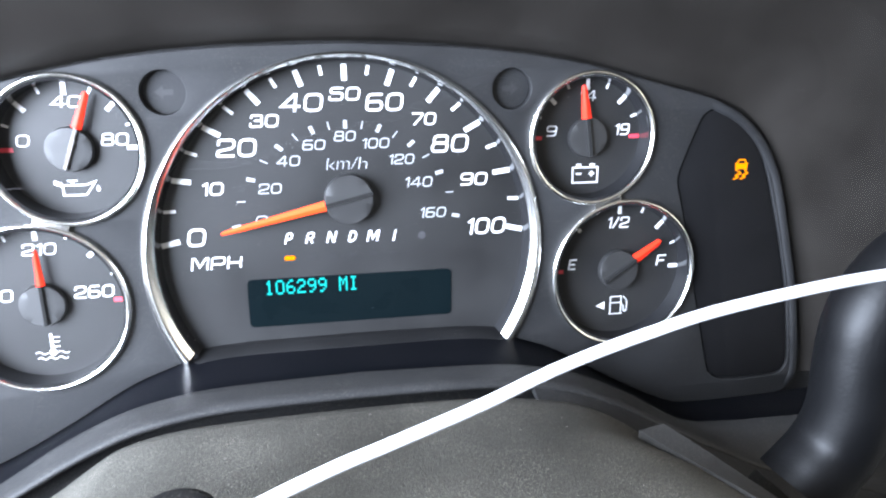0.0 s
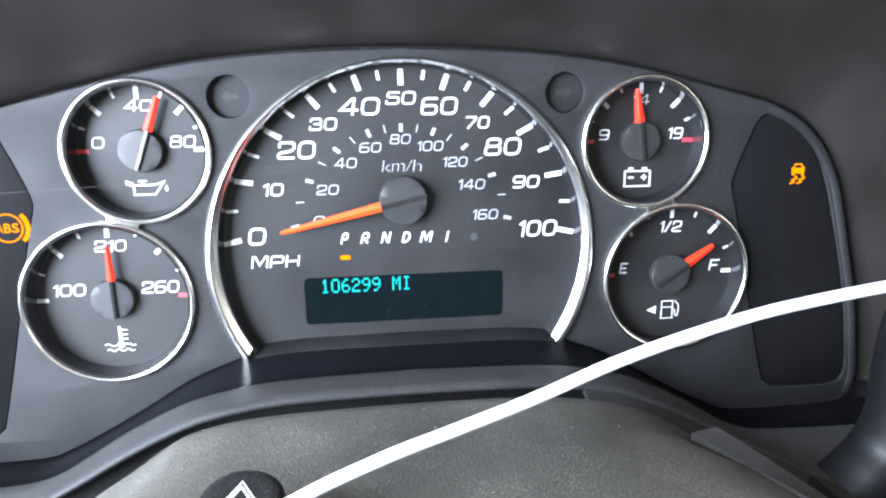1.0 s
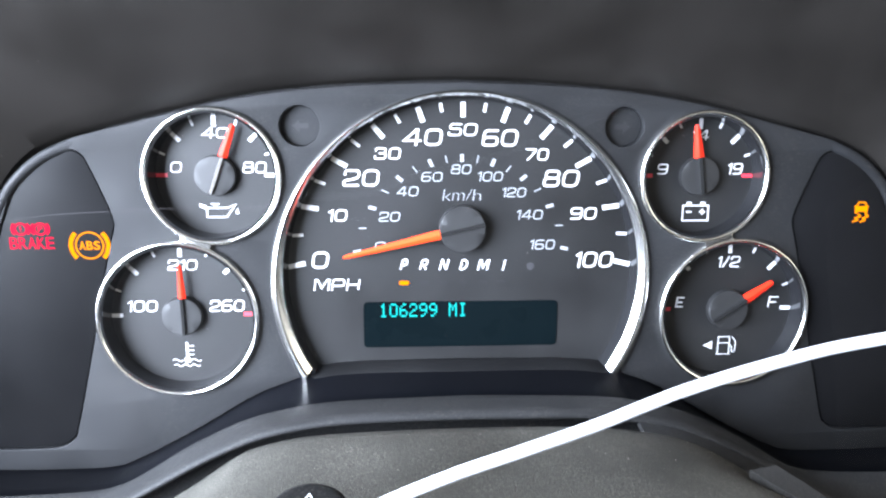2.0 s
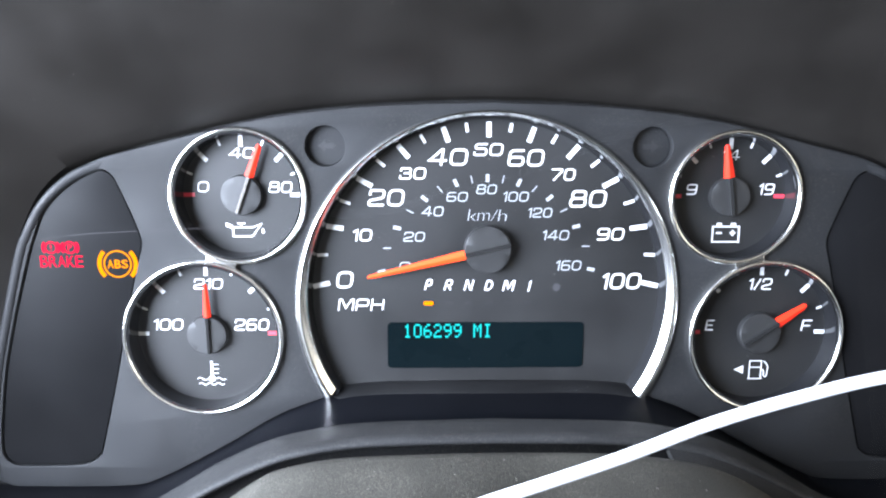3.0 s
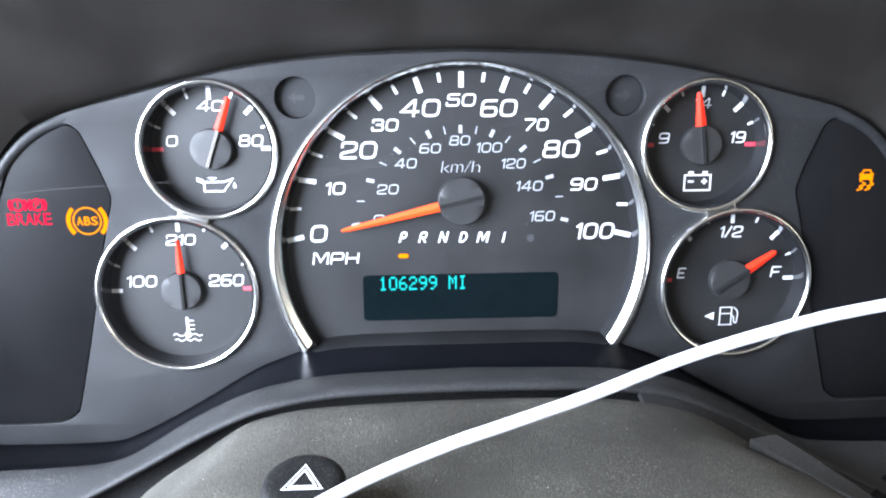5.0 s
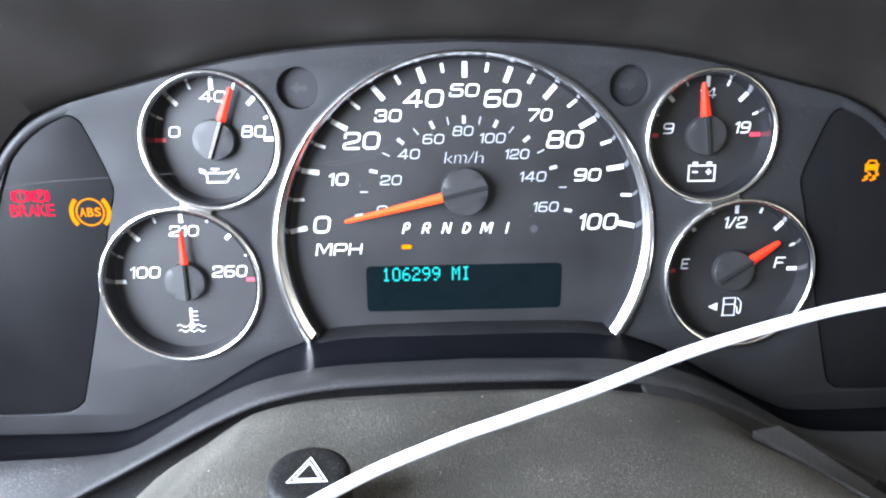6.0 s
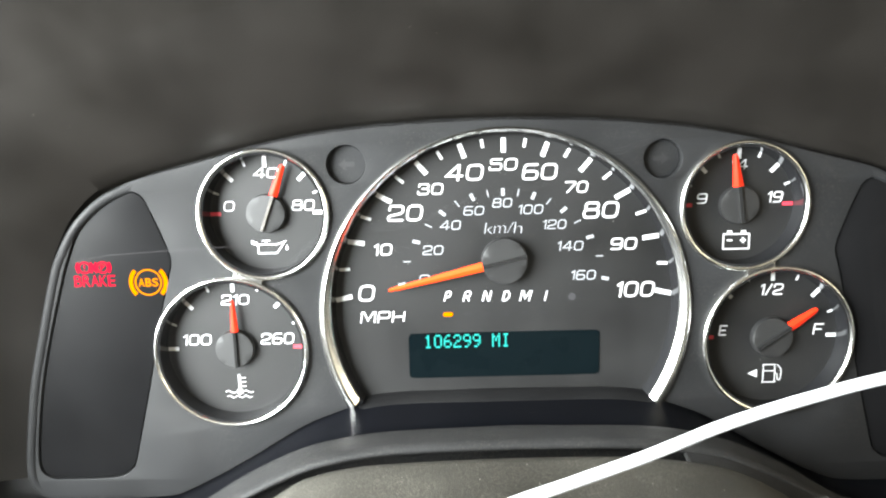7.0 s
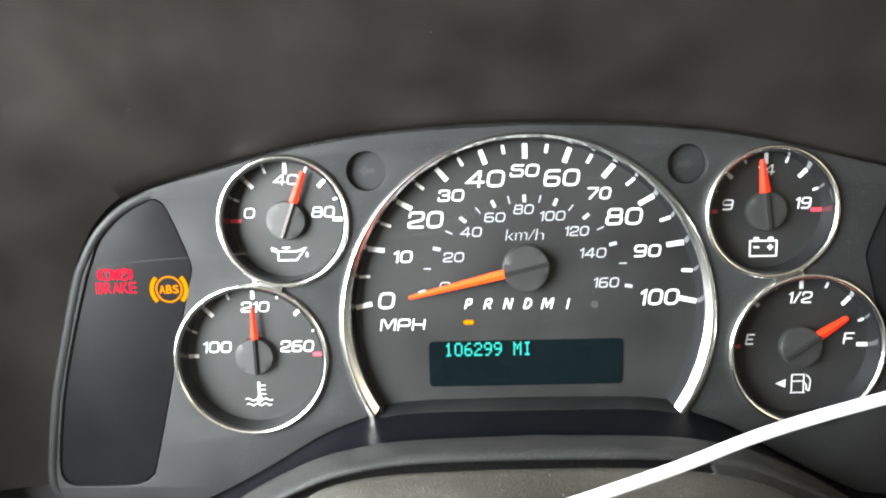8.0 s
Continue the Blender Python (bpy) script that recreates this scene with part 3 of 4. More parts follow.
small_gauge("oil_pressure_gauge", "oil", "black round oil pressure gauge with a chrome ring", 70, {0: M_RED},
            [("40", -93.1, 28.2, 10.1, 3.9), ("0", -108.2, 15.4, 4.7, 4.0), ("80", -79.1, 15.3, 9.4, 4.2)], oil_icon, tail_mat=M_TAIL_LIT, shift=0.8)
temp_gauge = small_gauge("coolant_temperature_gauge", "temp", "black round coolant temperature gauge with a chrome ring", 91, {8: M_RED},
            [("210", -108.3, -22.3, 11.7, 4.2), ("100", -124.6, -38.6, 12.0, 4.5), ("260", -92.2, -38.8, 14.0, 4.6)], temp_icon, reach=0.745, wide=3.1, tip=1.3, shift=0.8)
small_gauge("voltmeter", "volt", "black round battery voltmeter with a chrome ring", 98, {0: M_RED, 8: M_RED},
            [("9", 78.9, 14.7, 4.7, 4.1), ("14", 93.4, 27.9, 7.0, 3.9), ("19", 108.2, 14.8, 6.5, 4.4)], volt_icon, wide=4.2, tip=1.9)
fuel_gauge = small_gauge("fuel_gauge", "fuel", "black round fuel gauge, nearly full, with a chrome ring", 34, {0: M_RED},
            [("E", 89.7, -39.6, 3.7, 4.3), ("F", 129.0, -39.8, 4.5, 4.5), ("1/2", 108.9, -22.8, 9.8, 4.6)], fuel_icon, 8.2, reach=0.76, wide=4.3, tip=2.2)


def ring_bridge(parent, a, b):
    """The short chrome web that joins two rings where they touch."""
    (au, av, ar, _), (bu, bv, br, _) = GAUGES[a], GAUGES[b]
    base = math.degrees(math.atan2(bv - av, bu - au))
    near = circle(au, av, ar - 0.7, 16, base - 13, base + 13)
    far = circle(bu, bv, br - 0.7, 16, base + 180 - 10.8, base + 180 + 10.8)
    part("ring_bridge", plate([near + far], 5.0, 8.1, 0.3), M_CHROME, parent, "short polished chrome web between two rings")


ring_bridge(temp_gauge, "oil", "temp")
ring_bridge(fuel_gauge, "volt", "fuel")

# ---- speedometer ----
HUB = (0.0, -8.3)
RC, RI = (0, -29.4, 73.9), (0, -26.9, 69.2)
speedo = thing("speedometer", 0, -63, 0, "large black speedometer with white numerals and open chrome arch", "speedometer")


def arch(cu, cv, r, a0, a1, n=120):
    return circle(cu, cv, r, n, a0, a1)


face_loop = arch(0, -26.8, 68.2, -33.0, 213.0, 100) + [(-40, -62.4), (0, -62.0), (40, -62.4)]
speedo_face = part("dial_face", prism(face_loop, -1.0, 0.0), M_DIAL, speedo, "matte black dial face")
rows = []
for a in np.linspace(-33.0, 213.0, 121):
    c, s = math.cos(radians(a)), math.sin(radians(a))
    rows.append([(68.0 * c, -26.8 + 68.0 * s, -0.8), (68.0 * c, -26.8 + 68.0 * s, 0.0), (69.0 * c, -26.9 + 69.0 * s, 6.0), (70.6 * c, -27.5 + 70.6 * s, 6.0), (70.6 * c, -27.5 + 70.6 * s, -0.8)])
part("dial_wall", grid(rows, closed_u=True, caps=True), M_WALL, speedo, "black dial wall")
rows = []
for a in np.linspace(-32.6, 211.4, 141):
    c, s = math.cos(radians(a)), math.sin(radians(a))
    o = np.array((RC[2] * c, RC[1] + RC[2] * s))
    i = np.array((RI[2] * c, RI[1] + RI[2] * s))
    sec = []
    for f, w in ((0, 5.0), (0, 6.7), (0.03, 7.1), (0.14, 7.6), (0.3, 8.1), (0.42, 8.35), (0.48, 8.3), (0.6, 7.9), (0.9, 6.75), (0.97, 6.4), (1, 6.1), (1, 4.6)):
        q = o + (i - o) * f
        sec.append((*q, w))
    rows.append(sec)
part("bezel_ring", grid(rows, closed_u=True, caps=True), M_CHROME, speedo, "polished chrome arch, open at the bottom")
part("hub", cap(*HUB, 9.1, 193.2, 4.6), M_HUB, speedo, "grey round pointer cap")
needle(speedo, *HUB, 193.2, 9.0, 47.5, 3.8, 1.6, 3.6, 8.8, M_NEEDLE, M_TAIL)


def edge_distance(ang, cu, cv, r):
    """How far the circle's edge lies from the hub along a direction."""
    d = np.array((math.cos(radians(ang)), math.sin(radians(ang))))
    o = np.array(HUB) - np.array((cu, cv))
    b = o @ d
    return -b + math.sqrt(b * b - (o @ o - r * r))


for k in range(21):
    ang = 192.6 - 10.26 * k
    r = edge_distance(ang, 0, -26.8, 67.8)
    long = k % 2 == 0
    tick("tick", speedo_face, HUB, ang, r - (6.6 if long else 4.2), r - 0.9 * max(0.0, math.sin(radians(ang))) ** 4, 1.85 if long else 1.15, M_WHITE)
for k in range(17):
    ang = 192.7 - 12.77 * k
    long = k % 2 == 0
    r = edge_distance(ang, 0, -22.4, 41.3)
    tick("kilometre_tick", speedo_face, HUB, ang, r - 1.5, r + 1.5, 1.35 if long else 0.45, M_GREY)
for text, u, v, wd, ht in [("0", -55.4, -20.8, 7.4, 6.7), ("10", -48.3, -3.2, 8.0, 4.7), ("20", -39.0, 11.3, 14.7, 6.5), ("30", -28.8, 20.6, 10.6, 4.5),
                           ("40", -15.3, 26.8, 15.7, 6.4), ("50", 0.0, 29.7, 11.7, 4.7), ("60", 14.4, 26.6, 14.6, 6.4), ("70", 28.8, 20.3, 9.9, 4.6),
                           ("80", 38.8, 11.0, 15.0, 6.6), ("90", 48.1, -2.8, 11.2, 4.8), ("100", 53.3, -21.5, 16.2, 6.4)]:
    part("numeral", number(text, u, v, wd, ht, 0.132, 0.15), M_WHITE, speedo_face, smooth=0)
for text, u, v, wd, ht in [("0", -32.0, -15.6, 4.8, 3.8), ("20", -28.3, -3.8, 8.7, 3.8), ("40", -21.2, 6.1, 8.8, 3.8), ("60", -11.8, 11.7, 8.6, 3.7),
                           ("80", -0.5, 14.6, 8.3, 3.7), ("100", 10.8, 11.8, 10.4, 3.8), ("120", 20.3, 5.6, 9.9, 3.8), ("140", 26.7, -3.2, 10.9, 3.9),
                           ("160", 32.1, -15.2, 10.5, 4.0)]:
    part("kilometre_numeral", number(text, u, v, wd, ht, 0.12, 0.15), M_GREY, speedo_face, smooth=0)
part("legend", lettering("km/h", 0.0, 4.6, 15.5, 4.3, 0.1, 0.25, 0.15, -0.022), M_GREY, speedo_face, smooth=0)
part("legend", number("MPH", -49.2, -30.8, 18.5, 4.7, 0.118, 0.15), M_WHITE, speedo_face, smooth=0)

# gear letters and the lit mark under the first
gear = thing("gear_indicator", -3, -31, 0, "white gear letters with a lit amber mark under park", "gear indicator")
for text, u, wd in (("P", -22.7, 3.6), ("R", -14.9, 3.9), ("N", -6.9, 4.3), ("D", 1.0, 4.0), ("M", 8.8, 5.4), ("1", 16.9, 1.9)):
    part("letter", number(text, u, -22.7 - 0.017 * (u + 22.7), wd, 4.3, 0.15, 0.25), M_WHITE if text == "P" else M_LETTER, gear, smooth=0)


def pill(u, v, wd, ht):
    return circle(u + wd / 2 - ht / 2, v, ht / 2, 8, -90, 90) + circle(u - wd / 2 + ht / 2, v, ht / 2, 8, 90, 270)


part("lit_mark", prism(pill(-22.8, -30.3, 4.0, 1.7), 0.1, 0.25), M_LAMP_AMBER, gear, "glowing amber bar", 0)
for u in (-14.6, -6.8, 1.0, 8.8, 16.6):
    part("unlit_mark", prism(pill(u, -30.5, 3.2, 1.2), 0.1, 0.2), M_DIM, gear, "unlit grey bar", 0)

part("unlit_mark", prism(circle(27.6, -24.0, 1.5, 20), 0.1, 0.2), M_MARK, gear, "unlit grey lamp dot", 0)

# odometer window with dot characters
odo = thing("odometer_display", 0, -57, 0, "dark odometer window with glowing cyan dot characters", "odometer")


def rounded(u0, u1, v0, v1, r):
    pts = []
    for cu, cv, a in ((u1 - r, v1 - r, 0), (u0 + r, v1 - r, 90), (u0 + r, v0 + r, 180), (u1 - r, v0 + r, 270)):
        pts += circle(cu, cv, r, 6, a, a + 90)
    return pts


screen = part("screen", prism(rounded(-39.0, 39.0, -56.8, -38.0, 1.8), 0.05, 0.3), M_SCREEN, odo, "black display glass", 0)
DOTS = {"1": "00100 01100 00100 00100 00100 00100 01110", "0": "01110 10001 10001 10001 10001 10001 01110", "6": "00110 01000 10000 11110 10001 10001 01110",
        "2": "01110 10001 00001 00110 01000 10000 11111", "9": "01110 10001 10001 01111 00001 00010 01100", "M": "10001 11011 10101 10101 10001 10001 10001",
        "I": "01110 00100 00100 00100 00100 00100 01110", " ": ""}
for i, ch in enumerate("106299 MI"):
    cells = []
    for r, line in enumerate(DOTS[ch].split()):
        for c, bit in enumerate(line):
            if bit == "1":
                u, v = -32.6 + i * 3.95 + c * 0.64, -38.7 - r * 0.8
                cells.append(prism([(u, v - 0.76), (u + 0.6, v - 0.76), (u + 0.6, v), (u, v)], 0.31, 0.36))
    if cells:
        part("character", joined(*cells), M_CYAN, screen, "glowing cyan dot character", 0)

# ---- warning lamps ----
A0, A1 = 5.22, 5.34
brake = thing("brake_warning_lamp", -162, -14.5, 5.2, "lit red brake warning lamp on a smoked lens", "warning lamp", "lit warning lamps")
part("word", lettering("BRAKE", -160.9, -12.4, 15.9, 4.3, A0, A1, 0.0, -0.008), M_LAMP_RED, brake, smooth=0)
for cu, ch in ((-164.5, "!"), (-157.5, "P")):
    part("symbol", stack(stroke(circle(cu, -7.1, 2.1, 28), 0.55, A0, A1, True),
                         stroke(circle(cu, -7.1, 3.1, 10, 140, 220), 0.62, A0, A1), stroke(circle(cu, -7.1, 3.1, 10, -40, 40), 0.62, A0, A1),
                         lettering(ch, cu, -7.1, 0.5 if ch == "!" else 1.5, 2.3, A0, A1, 0.0, -0.004)), M_LAMP_RED, brake, smooth=0)
abs_lamp = thing("abs_warning_lamp", -141, -19, 5.2, "lit amber ABS warning lamp on a smoked lens", "warning lamp", "lit warning lamps")
cu, cv = -140.2, -13.4
part("symbol", stack(stroke(circle(cu, cv, 5.0, 40), 0.55, A0, A1, True), stroke(circle(cu, cv, 6.8, 14, 136, 224), 1.5, A0, A1),
                     stroke(circle(cu, cv, 6.8, 14, -44, 44), 1.5, A0, A1)), M_LAMP_AMBER, abs_lamp, smooth=0)
part("word", lettering("ABS", cu, cv, 7.6, 3.3, A0, A1, 0.0, 0.015), M_LAMP_AMBER, abs_lamp, smooth=0)
trac = thing("traction_warning_lamp", 159.6, -6.5, 5.2, "lit amber skidding car lamp on a smoked lens", "warning lamp", "lit warning lamps")
cu, cv = 158.7, -1.6


def skid(du):
    return spline([(cu + du + 0.2, cv - 1.2), (cu + du + 1.4, cv - 2.0), (cu + du - 0.7, cv - 2.8), (cu + du + 0.3, cv - 3.5), (cu + du - 1.7, cv - 4.3)], 4)


part("symbol", stack(prism([(cu - 2.6, cv - 0.2), (cu - 2.6, cv + 1.4), (cu - 2.1, cv + 2.0), (cu + 2.1, cv + 2.0), (cu + 2.6, cv + 1.4), (cu + 2.6, cv - 0.2)], A0, A1),
                     stroke([(cu - 2.9, cv + 1.9), (cu - 2.0, cv + 2.0), (cu - 1.3, cv + 3.5), (cu + 1.3, cv + 3.5), (cu + 2.0, cv + 2.0), (cu + 2.9, cv + 1.9)], 0.55, A0, A1),
                     prism([(cu - 2.5, cv - 0.9), (cu - 1.5, cv - 0.9), (cu - 1.5, cv - 0.1), (cu - 2.5, cv - 0.1)], A0, A1),
                     prism([(cu + 1.5, cv - 0.9), (cu + 2.5, cv - 0.9), (cu + 2.5, cv - 0.1), (cu + 1.5, cv - 0.1)], A0, A1),
                     stroke(skid(-1.5), 0.6, A0, A1), stroke(skid(1.6), 0.6, A0, A1)),
     M_LAMP_AMBER, trac, smooth=0)

# ---- recess ledge, trim below, cowl above ----
XS = [float(x) for x in np.linspace(-235, 235, 189)]
edge_v = curve_of([(0, -62.0), (40, -62.2), (58, -64), (66, -67.6), (82, -74.4), (105, -88), (128, -100), (142, -103.4), (170, -103.6), (240, -103.6)])
band_v = curve_of([(0, -65), (47, -66.4), (67, -69.2), (79, -72.4), (90, -77), (102, -83.2), (113, -90), (125, -96.5), (140, -99.3), (180, -100.5), (240, -101)])
lip_v = curve_of([(0, -64.1), (36, -64.7), (54, -66.2), (73, -70.2), (92, -78.5), (112, -89.5), (132, -100), (160, -113), (240, -138)])
edge_w = curve_of([(0, 0.1), (52, 0.1), (60, 2), (66, 5.8), (80, 5.9), (240, 5.9)])
def mid(x):
    """1 below the speedometer, falling to 0 at the sides."""
    k = max(0.0, min(1.0, (64 - abs(x)) / 7))
    return k * k * (3 - 2 * k)


tagged(part("ledge", slab([[(x, edge_v(x) - 0.4 - 2.6 * mid(x), edge_w(x) - 3 + 10 * mid(x)) for x in XS], [(x, edge_v(x) - 0.5 - 2.6 * mid(x), edge_w(x) + 0.5 + 7 * mid(x)) for x in XS],
                           [(x, (edge_v(x) + band_v(x)) / 2 - 1.6, 19) for x in XS], [(x, band_v(x) - 2.0, 31.5) for x in XS]], 3.0), M_LEDGE, None),
       "glossy black plastic ledge below the gauge panel", "ledge", kind="structure")
CX = [x for x in XS if abs(x) < 61]
rows = [[(x, edge_v(x) - 0.3, -3.0) for x in CX]]
rows += [[(x, edge_v(x) - 0.3 - dv * mid(x), edge_w(x) + dw * mid(x)) for x in CX] for dw, dv in ((0.0, 0.0), (1.5, 0.25), (4.0, 1.1), (6.5, 2.3), (7.6, 3.2))]
tagged(part("dial_foot", slab(rows, 2.4), M_FOOT, None, smooth=60), "dull black rounded step at the foot of the dials", "ledge", kind="structure")
rows = [[(x, band_v(x) - 2.5, 30.0) for x in XS], [(x, band_v(x) - 0.4, 30.2) for x in XS], [(x, band_v(x), 31.0) for x in XS]]
for f in (0.3, 0.6, 0.85):
    rows.append([(x, band_v(x) * (1 - f) + lip_v(x) * f + 0.25, 31 + 15 * f) for x in XS])
for dv, w in ((0.1, 46.2), (-0.2, 47.0), (-0.7, 48.0), (-1.5, 48.5), (-2.4, 48.3), (-3.1, 47.4), (-3.4, 46.0), (-4.6, 38.0), (-6.5, 31.0), (-30.0, 30.6), (-30.0, 29.4)):
    rows.append([(x, lip_v(x) + dv, w) for x in XS])
tagged(part("dash_trim", grid([list(r) for r in zip(*rows)], closed_u=True, caps=True), M_TRIM, None, smooth=75), "dark grey grained dash trim arched over the steering column", "dash trim", kind="structure")

AP = [float(x) for x in np.linspace(58, 226, 57)]
rows = [[(x, lip_v(x) - 1.6 - 0.24 * (w - 47) - 0.0016 * (w - 47) ** 2, w) for x in AP] for w in (46.6, 52, 60, 70, 82, 96)]
tagged(part("apron", slab(rows, 2.5), M_TRIM, None, smooth=60), "dark grey grained apron between trim and shift lever", "dash trim", kind="structure")

rows = []
TOP = spline([(-u, v) for u, v in reversed(HALF[1:17])] + HALF[:17], 6)
for f, w in ((0.0, 1.0), (0.02, 6.0), (0.1, 11), (0.3, 23), (0.6, 41), (1.0, 62), (1.3, 88), (1.45, 126)):
    rows.append([(u + np.sign(u) * 34 * f * min(1, abs(u) / 120), v + 1.2 + 62 * f * max(0.0, min(1.0, (v + 100) / 130)),
                  w * (0.22 + 0.78 * max(0.0, min(1.0, (v + 70) / 105)) ** 2.2)) for u, v in TOP])
rows_cowl = rows
outer = [[(u * 1.03 + np.sign(u) * 4, v + 9, w) for u, v, w in r] for r in rows]
loops = [r + list(reversed(o)) for r, o in zip(rows, outer)]
tagged(part("cowl", grid(loops, closed_u=True, caps=True), M_HOOD, None), "dark grained plastic cowl hooding the gauges", "cowl", kind="structure")

# clear cover over the gauges, leaning towards the driver at the top
def on_cover(u, v):
    # near upright at the foot, leaning out towards the top
    return (u, v, 30.0 + 0.0013 * max(0.0, v + 65) ** 2)


cover_rows = []
for x in np.linspace(-216, 216, 97):
    low, high = band_v(x) + 1.5, 90 - 0.0012 * x * x
    cover_rows.append([on_cover(float(x), float(low + (high - low) * f)) for f in np.linspace(0, 1, 7)])
cover = part("cover", grid(cover_rows), M_CLEAR, None, smooth=60)
tagged(cover, "clear acrylic cover over the gauges", "gauge cover", kind="structure")
cover.visible_shadow = False

# reflection of an edge in the cover, modelled as a thin pale strip
scratch = [on_cover(*q) for q in spline([(-153, 0.4), (-138, 2.6), (-110, 4.1), (-93, 4.8), (-66, 5.0), (-48, 5.8)], 8)]
mark = part("scratch", slab([[(u, v + 0.12, w) for u, v, w in scratch], [(u, v - 0.12, w) for u, v, w in scratch]], 0.02), M_REFLECTION, None)
tagged(mark, "fine pale reflection line laid along the clear cover", "scratch", kind="structure")

# ---- steering column ----
column = thing("steering_column", 0, -110, 70, "dusty grey grained steering column shroud", "steering column")
SECTION = [(-128, -112), (-105, -89), (-88, -77.2), (-77, -69.6), (-69, -65.8), (-53, -62.6), (-27, -61.4), (0, -61.0), (25, -61.3), (43, -62.3), (61, -65.2), (72, -68.8),
           (82, -74.2), (90, -80), (104, -93), (124, -114)]
SECTION = spline(SECTION, 4)
rows = []
for w, dv in ((60.5, -30), (60.6, -7), (61.5, -3.2), (64, -1.1), (69, 0), (85, 0.5), (105, 1.5), (130, 2.2), (160, 2.0), (190, 0.0), (215, -6)):
    k = 1 + 0.0066 * min(40, max(0, w - 82))
    rows.append([(u * k if u > 0 else u * (1 + (k - 1) * 0.5), v + dv, w) for u, v in SECTION])
shroud_rows = rows
part("shroud", slab(rows, 6.0), M_SHROUD, column, "grey grained shroud with dust specks")
strip = [[(80.7, -69.5, 81.5), (88.8, -68.2, 81.5)], [(83.4, -68.9, 92), (91.3, -68.0, 92)], [(87.2, -68.4, 105), (95.9, -69.3, 105)], [(90.5, -66.4, 122), (99.6, -69.4, 122)], [(93.5, -64.6, 142), (103, -69.0, 142)]]
part("gasket_strip", slab(strip, 2.6), M_GASKET, column, "dark flat gasket strip")

hazard = thing("hazard_button", -43, -60, 128, "black round hazard flasher button with a white triangle", "button")
axis = Vector((0, 0.978, 0.208))
cen = Vector((-45.0, -49.0, 129.6))
side = Vector((1, 0, 0))
up = axis.cross(side)


def on_button(a, b, h):
    q = cen + side * a - up * b * -1 + axis * h
    return tuple(q)


rows = []
for r, h in ((9.3, -16), (9.3, -2.0), (9.1, -1.0), (8.5, -0.4), (7.6, -0.05), (6.0, 0.0), (0.2, 0.0)):
    rows.append([on_button(r * math.cos(2 * math.pi * k / 48), r * math.sin(2 * math.pi * k / 48), h) for k in range(48)])
knob = part("knob", grid(rows, closed_u=True, caps=True), M_BUTTON, hazard, "black grained knob")


def triangle(size, width, h):
    pts = [(size * math.cos(radians(a)), size * math.sin(radians(a)) - 0.3) for a in (90, 210, 330)]
    vv, ff = stroke(pts, width, h, h + 0.12, True)
    return [on_button(a, b, c) for a, b, c in vv], ff


part("triangle", triangle(4.9, 0.3, 0.02), M_LETTER, knob, "white printed outer triangle", 0)
part("triangle", triangle(3.3, 0.4, 0.02), M_LETTER, knob, "white printed inner triangle", 0)

lever = thing("shift_lever", 120, -100, 92, "black rubber-booted column shift lever", "shift lever")
axis_pts = spline([(128.5, -88, 94), (132.5, -83, 94), (139.3, -74, 94), (142.3, -62, 95), (142.7, -46, 95), (143.8, -34, 95.5), (148.5, -24.5, 96), (157, -16, 97), (180, -4, 99), (206, 5, 102)], 6)
part("boot", tube(axis_pts, [13.2 - 0.9 * min(1, i / 9) for i in range(len(axis_pts))], 36), M_RUBBER, lever, "smooth black rubber boot")
part("shaft", tube([(92, -126, 92), (110, -108, 93), (120, -97.5, 94), (126, -90.8, 94)], [12.4, 12.4, 12.4, 12.0], 32), M_GASKET, lever, "dull grey collar")

# ---- loose dust grains on the cowl and dials ----
rng = random.Random(7)
grains = []
for k in range(70):
    if k < 34:
        f = rng.uniform(0.1, 0.9)
        n = rng.randrange(20, len(TOP) - 20)
        a, b = np.array(rows_cowl[2][n]), np.array(rows_cowl[4][n])
        c = a * (1 - f) + b * f
        size = rng.uniform(0.08, 0.16)
    else:
        u, v = rng.uniform(-150, 150), rng.uniform(-60, 30)
        c = np.array(on_cover(u, v))
        size = rng.uniform(0.06, 0.15)
    grains.append(([tuple(c + size * np.array(d)) for d in ((1, 0, 0), (-0.7, 0.5, 0), (0, -1, 0.2), (0.1, 0.2, 0.8), (0, 0.1, -0.8))],
                   [(0, 1, 3), (1, 2, 3), (2, 0, 3), (1, 0, 4), (2, 1, 4), (0, 2, 4)]))
for k in range(190):
    i, j = rng.randrange(3, 8), rng.randrange(8, len(SECTION) - 9)
    f, g = rng.random(), rng.random()
    p00, p01, p10, p11 = (np.array(shroud_rows[a][b]) for a, b in ((i, j), (i, j + 1), (i + 1, j), (i + 1, j + 1)))
    c = (p00 * (1 - g) + p01 * g) * (1 - f) + (p10 * (1 - g) + p11 * g) * f
    size = rng.uniform(0.07, 0.13) if rng.random() < 0.8 else rng.uniform(0.14, 0.22)
    spin = rng.uniform(0, 6.3)
    ends = [(math.cos(spin) * 1.8, 0, math.sin(spin) * 1.8), (-0.5, 0.3, 0.6), (math.cos(spin + 2.6), 0.1, math.sin(spin + 2.6)), (0, 0.8, 0), (0, -0.3, 0)]
    grains.append(([tuple(c + size * np.array(d)) for d in ends], [(0, 1, 3), (1, 2, 3), (2, 0, 3), (1, 0, 4), (2, 1, 4), (0, 2, 4)]))
tagged(part("dust", joined(*grains), M_DUST, None, smooth=0), "scattered pale dust grains on cowl, cover and column", "dust", kind="stuff")

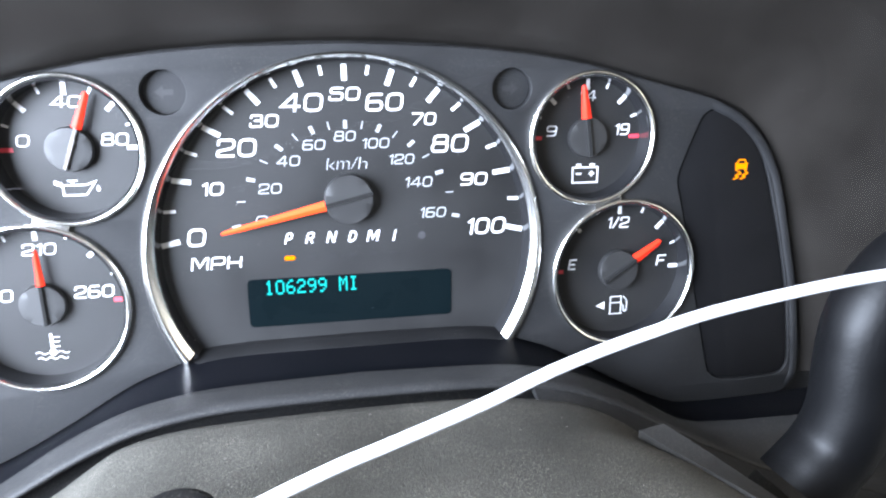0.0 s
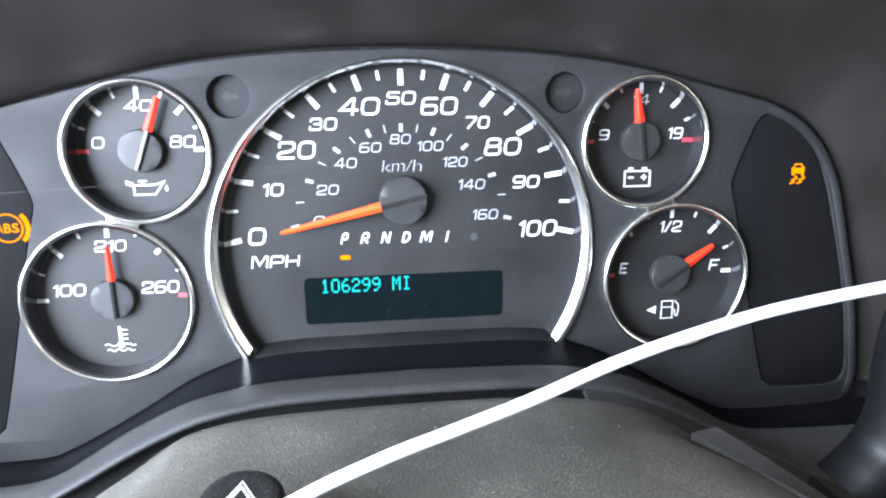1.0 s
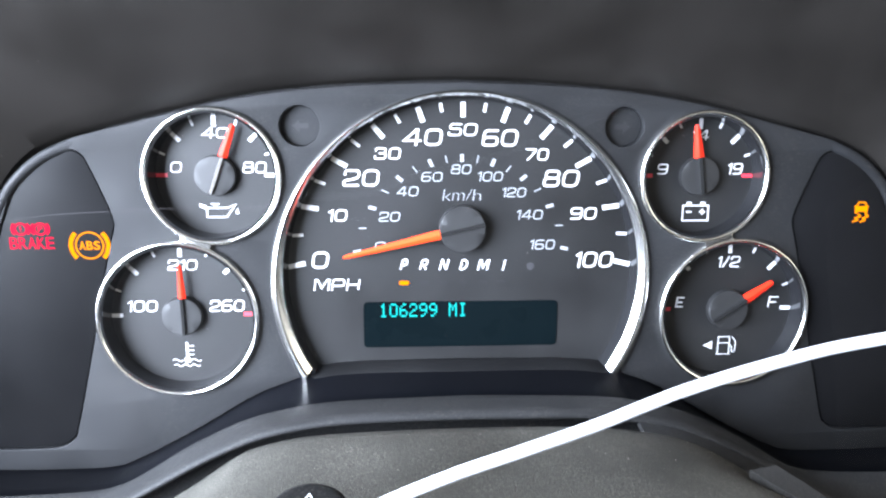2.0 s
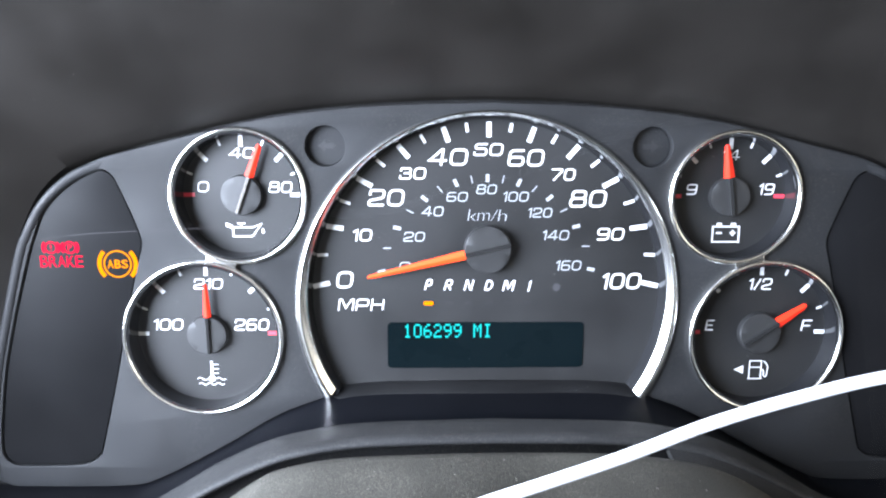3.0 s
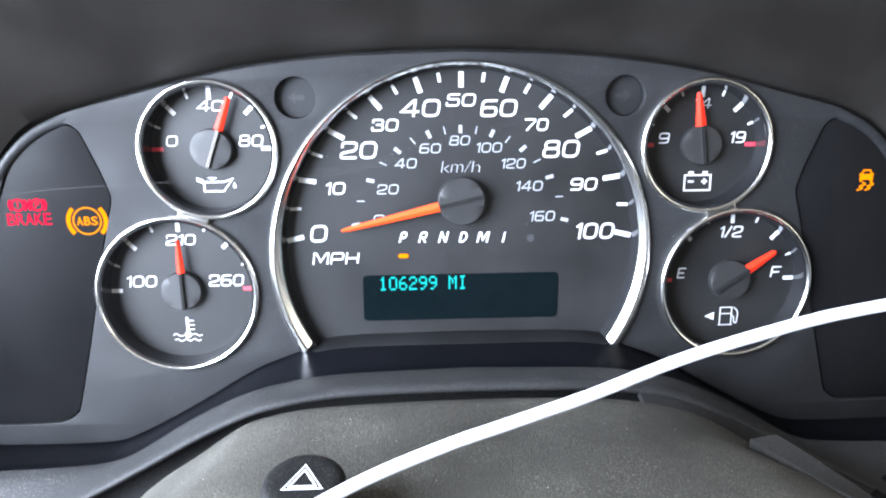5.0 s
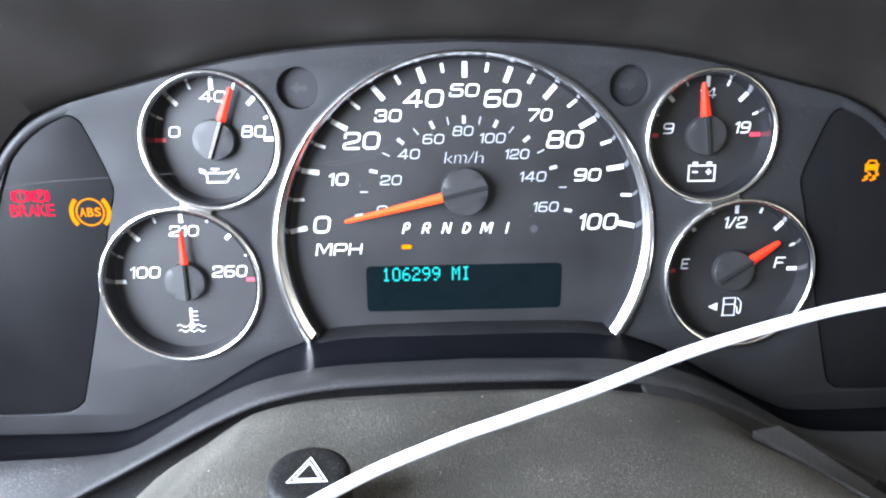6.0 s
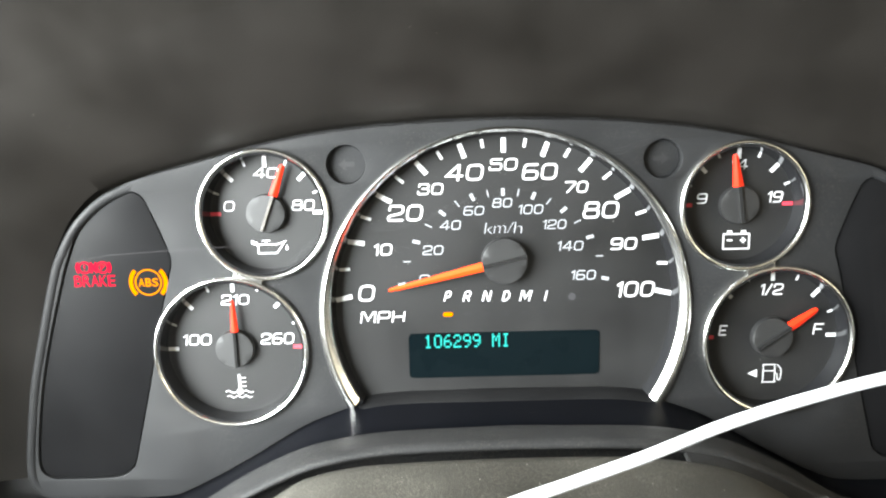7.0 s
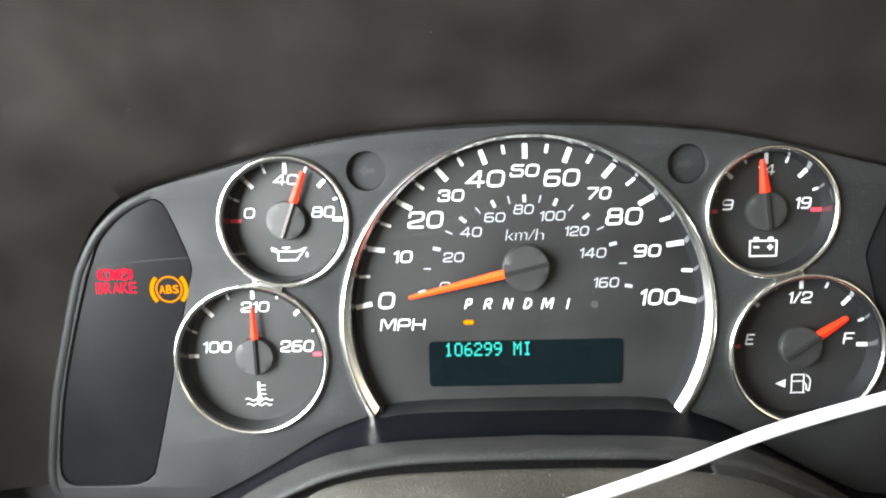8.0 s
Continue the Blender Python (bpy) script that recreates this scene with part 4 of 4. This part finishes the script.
# ---- white cable ----
cable = thing("charging_cable", 20, -30, 130, "white vinyl charging cable slung across the column", "cable")
CABLE = [(-125, -86, 172), (-105, -74, 172), (-80, -61, 164), (-55, -52, 149), (-33.6, -44.4, 140.2), (-15, -38.0, 137.2), (0, -34.2, 134.8), (18, -29.5, 132),
         (36.5, -23.3, 130), (55.0, -17.6, 130), (75, -12.9, 130), (109, -8.3, 130), (135, -10, 126), (170, -26, 113), (208, -60, 90), (232, -100, 62), (236, -120, 52)]
part("cord", tube(spline(CABLE, 6), 1.36, 20), M_CABLE, cable, "glossy white cord")

# ---- dashboard and plain cab ----
dash = []
for u0, u1, v0, v1, w0, w1 in ((-478, -236, -420, 96, -700, 60), (236, 1235, -420, 96, -700, 60), (-235.5, 235.5, -420, 104, -700, -8), (-235.5, 235.5, -420, -145, -7.5, 42)):
    dash.append(box(u0, u1, v0, v1, w0, w1))
tagged(part("dashboard", joined(*dash), M_DASH, None, smooth=0), "dark grey grained plastic dashboard", "dashboard", kind="structure")


def wall_with_opening(name, plane, u0, u1, z0, z1, o, label, mat):
    """A 40 mm wall in a plane of constant x or y with one rectangular window opening."""
    a0, a1, b0, b1 = o
    verts, faces = [], []
    for p0, p1, q0, q1 in ((u0, u1, z0, b0), (u0, u1, b1, z1), (u0, a0, b0, b1), (a1, u1, b0, b1)):
        k = len(verts)
        for t in (plane[1], plane[2]):
            for p, q in ((p0, q0), (p1, q0), (p1, q1), (p0, q1)):
                verts.append((t, p, q) if plane[0] == "x" else (p, t, q))
        faces += [(k, k + 1, k + 2, k + 3), (k + 4, k + 5, k + 6, k + 7)] + [(k + i, k + (i + 1) % 4, k + 4 + (i + 1) % 4, k + 4 + i) for i in range(4)]
    return tagged(mesh_object(name, verts, faces, mat, None, "", 0), label, "wall", kind="structure")


wall_with_opening("wall_west", ("x", -0.52, -0.48), -1.6, 0.7, 0.0, 1.75, (-0.6, -0.1, 0.83, 1.25), "grey lined van side with a door window opening", M_CABIN)
wall_with_opening("wall_east", ("x", 1.24, 1.28), -1.6, 0.7, 0.0, 1.75, (-1.4, 0.16, 0.96, 1.6), "cream lined van door with a window opening", M_LINER)
wall_with_opening("wall_north", ("y", 0.7, 0.74), -0.52, 1.28, 0.0, 1.75, (-0.44, 1.2, 1.1, 1.66), "grey van front with a windscreen opening", M_CABIN)


def plain_box(name, x0, x1, y0, y1, z0, z1, mat, label, category):
    verts = [(x, y, z) for z in (z0, z1) for x, y in ((x0, y0), (x1, y0), (x1, y1), (x0, y1))]
    faces = [(0, 1, 2, 3), (4, 5, 6, 7)] + [(i, (i + 1) % 4, 4 + (i + 1) % 4, 4 + i) for i in range(4)]
    return tagged(mesh_object(name, verts, faces, mat, None, "", 0), label, category, kind="structure")


plain_box("wall_south", -0.52, 1.28, -1.64, -1.6, 0.0, 1.3, M_SEAT, "dark cloth-covered van bulkhead panel", "wall")
plain_box("wall_south_upper", -0.52, 1.28, -1.64, -1.6, 1.3, 1.75, M_LINER, "plain pale van bulkhead lining", "wall")
plain_box("floor", -0.52, 1.28, -1.64, 0.74, -0.04, 0.0, M_DASH, "dark van floor", "floor")
plain_box("ceiling", -0.52, 1.28, -1.64, 0.74, 1.75, 1.79, M_LINER, "pale grey van headliner", "ceiling")
plain_box("ground", -400, 400, -400, 400, -0.5, -0.45, M_GROUND, "grey asphalt ground outside", "ground")
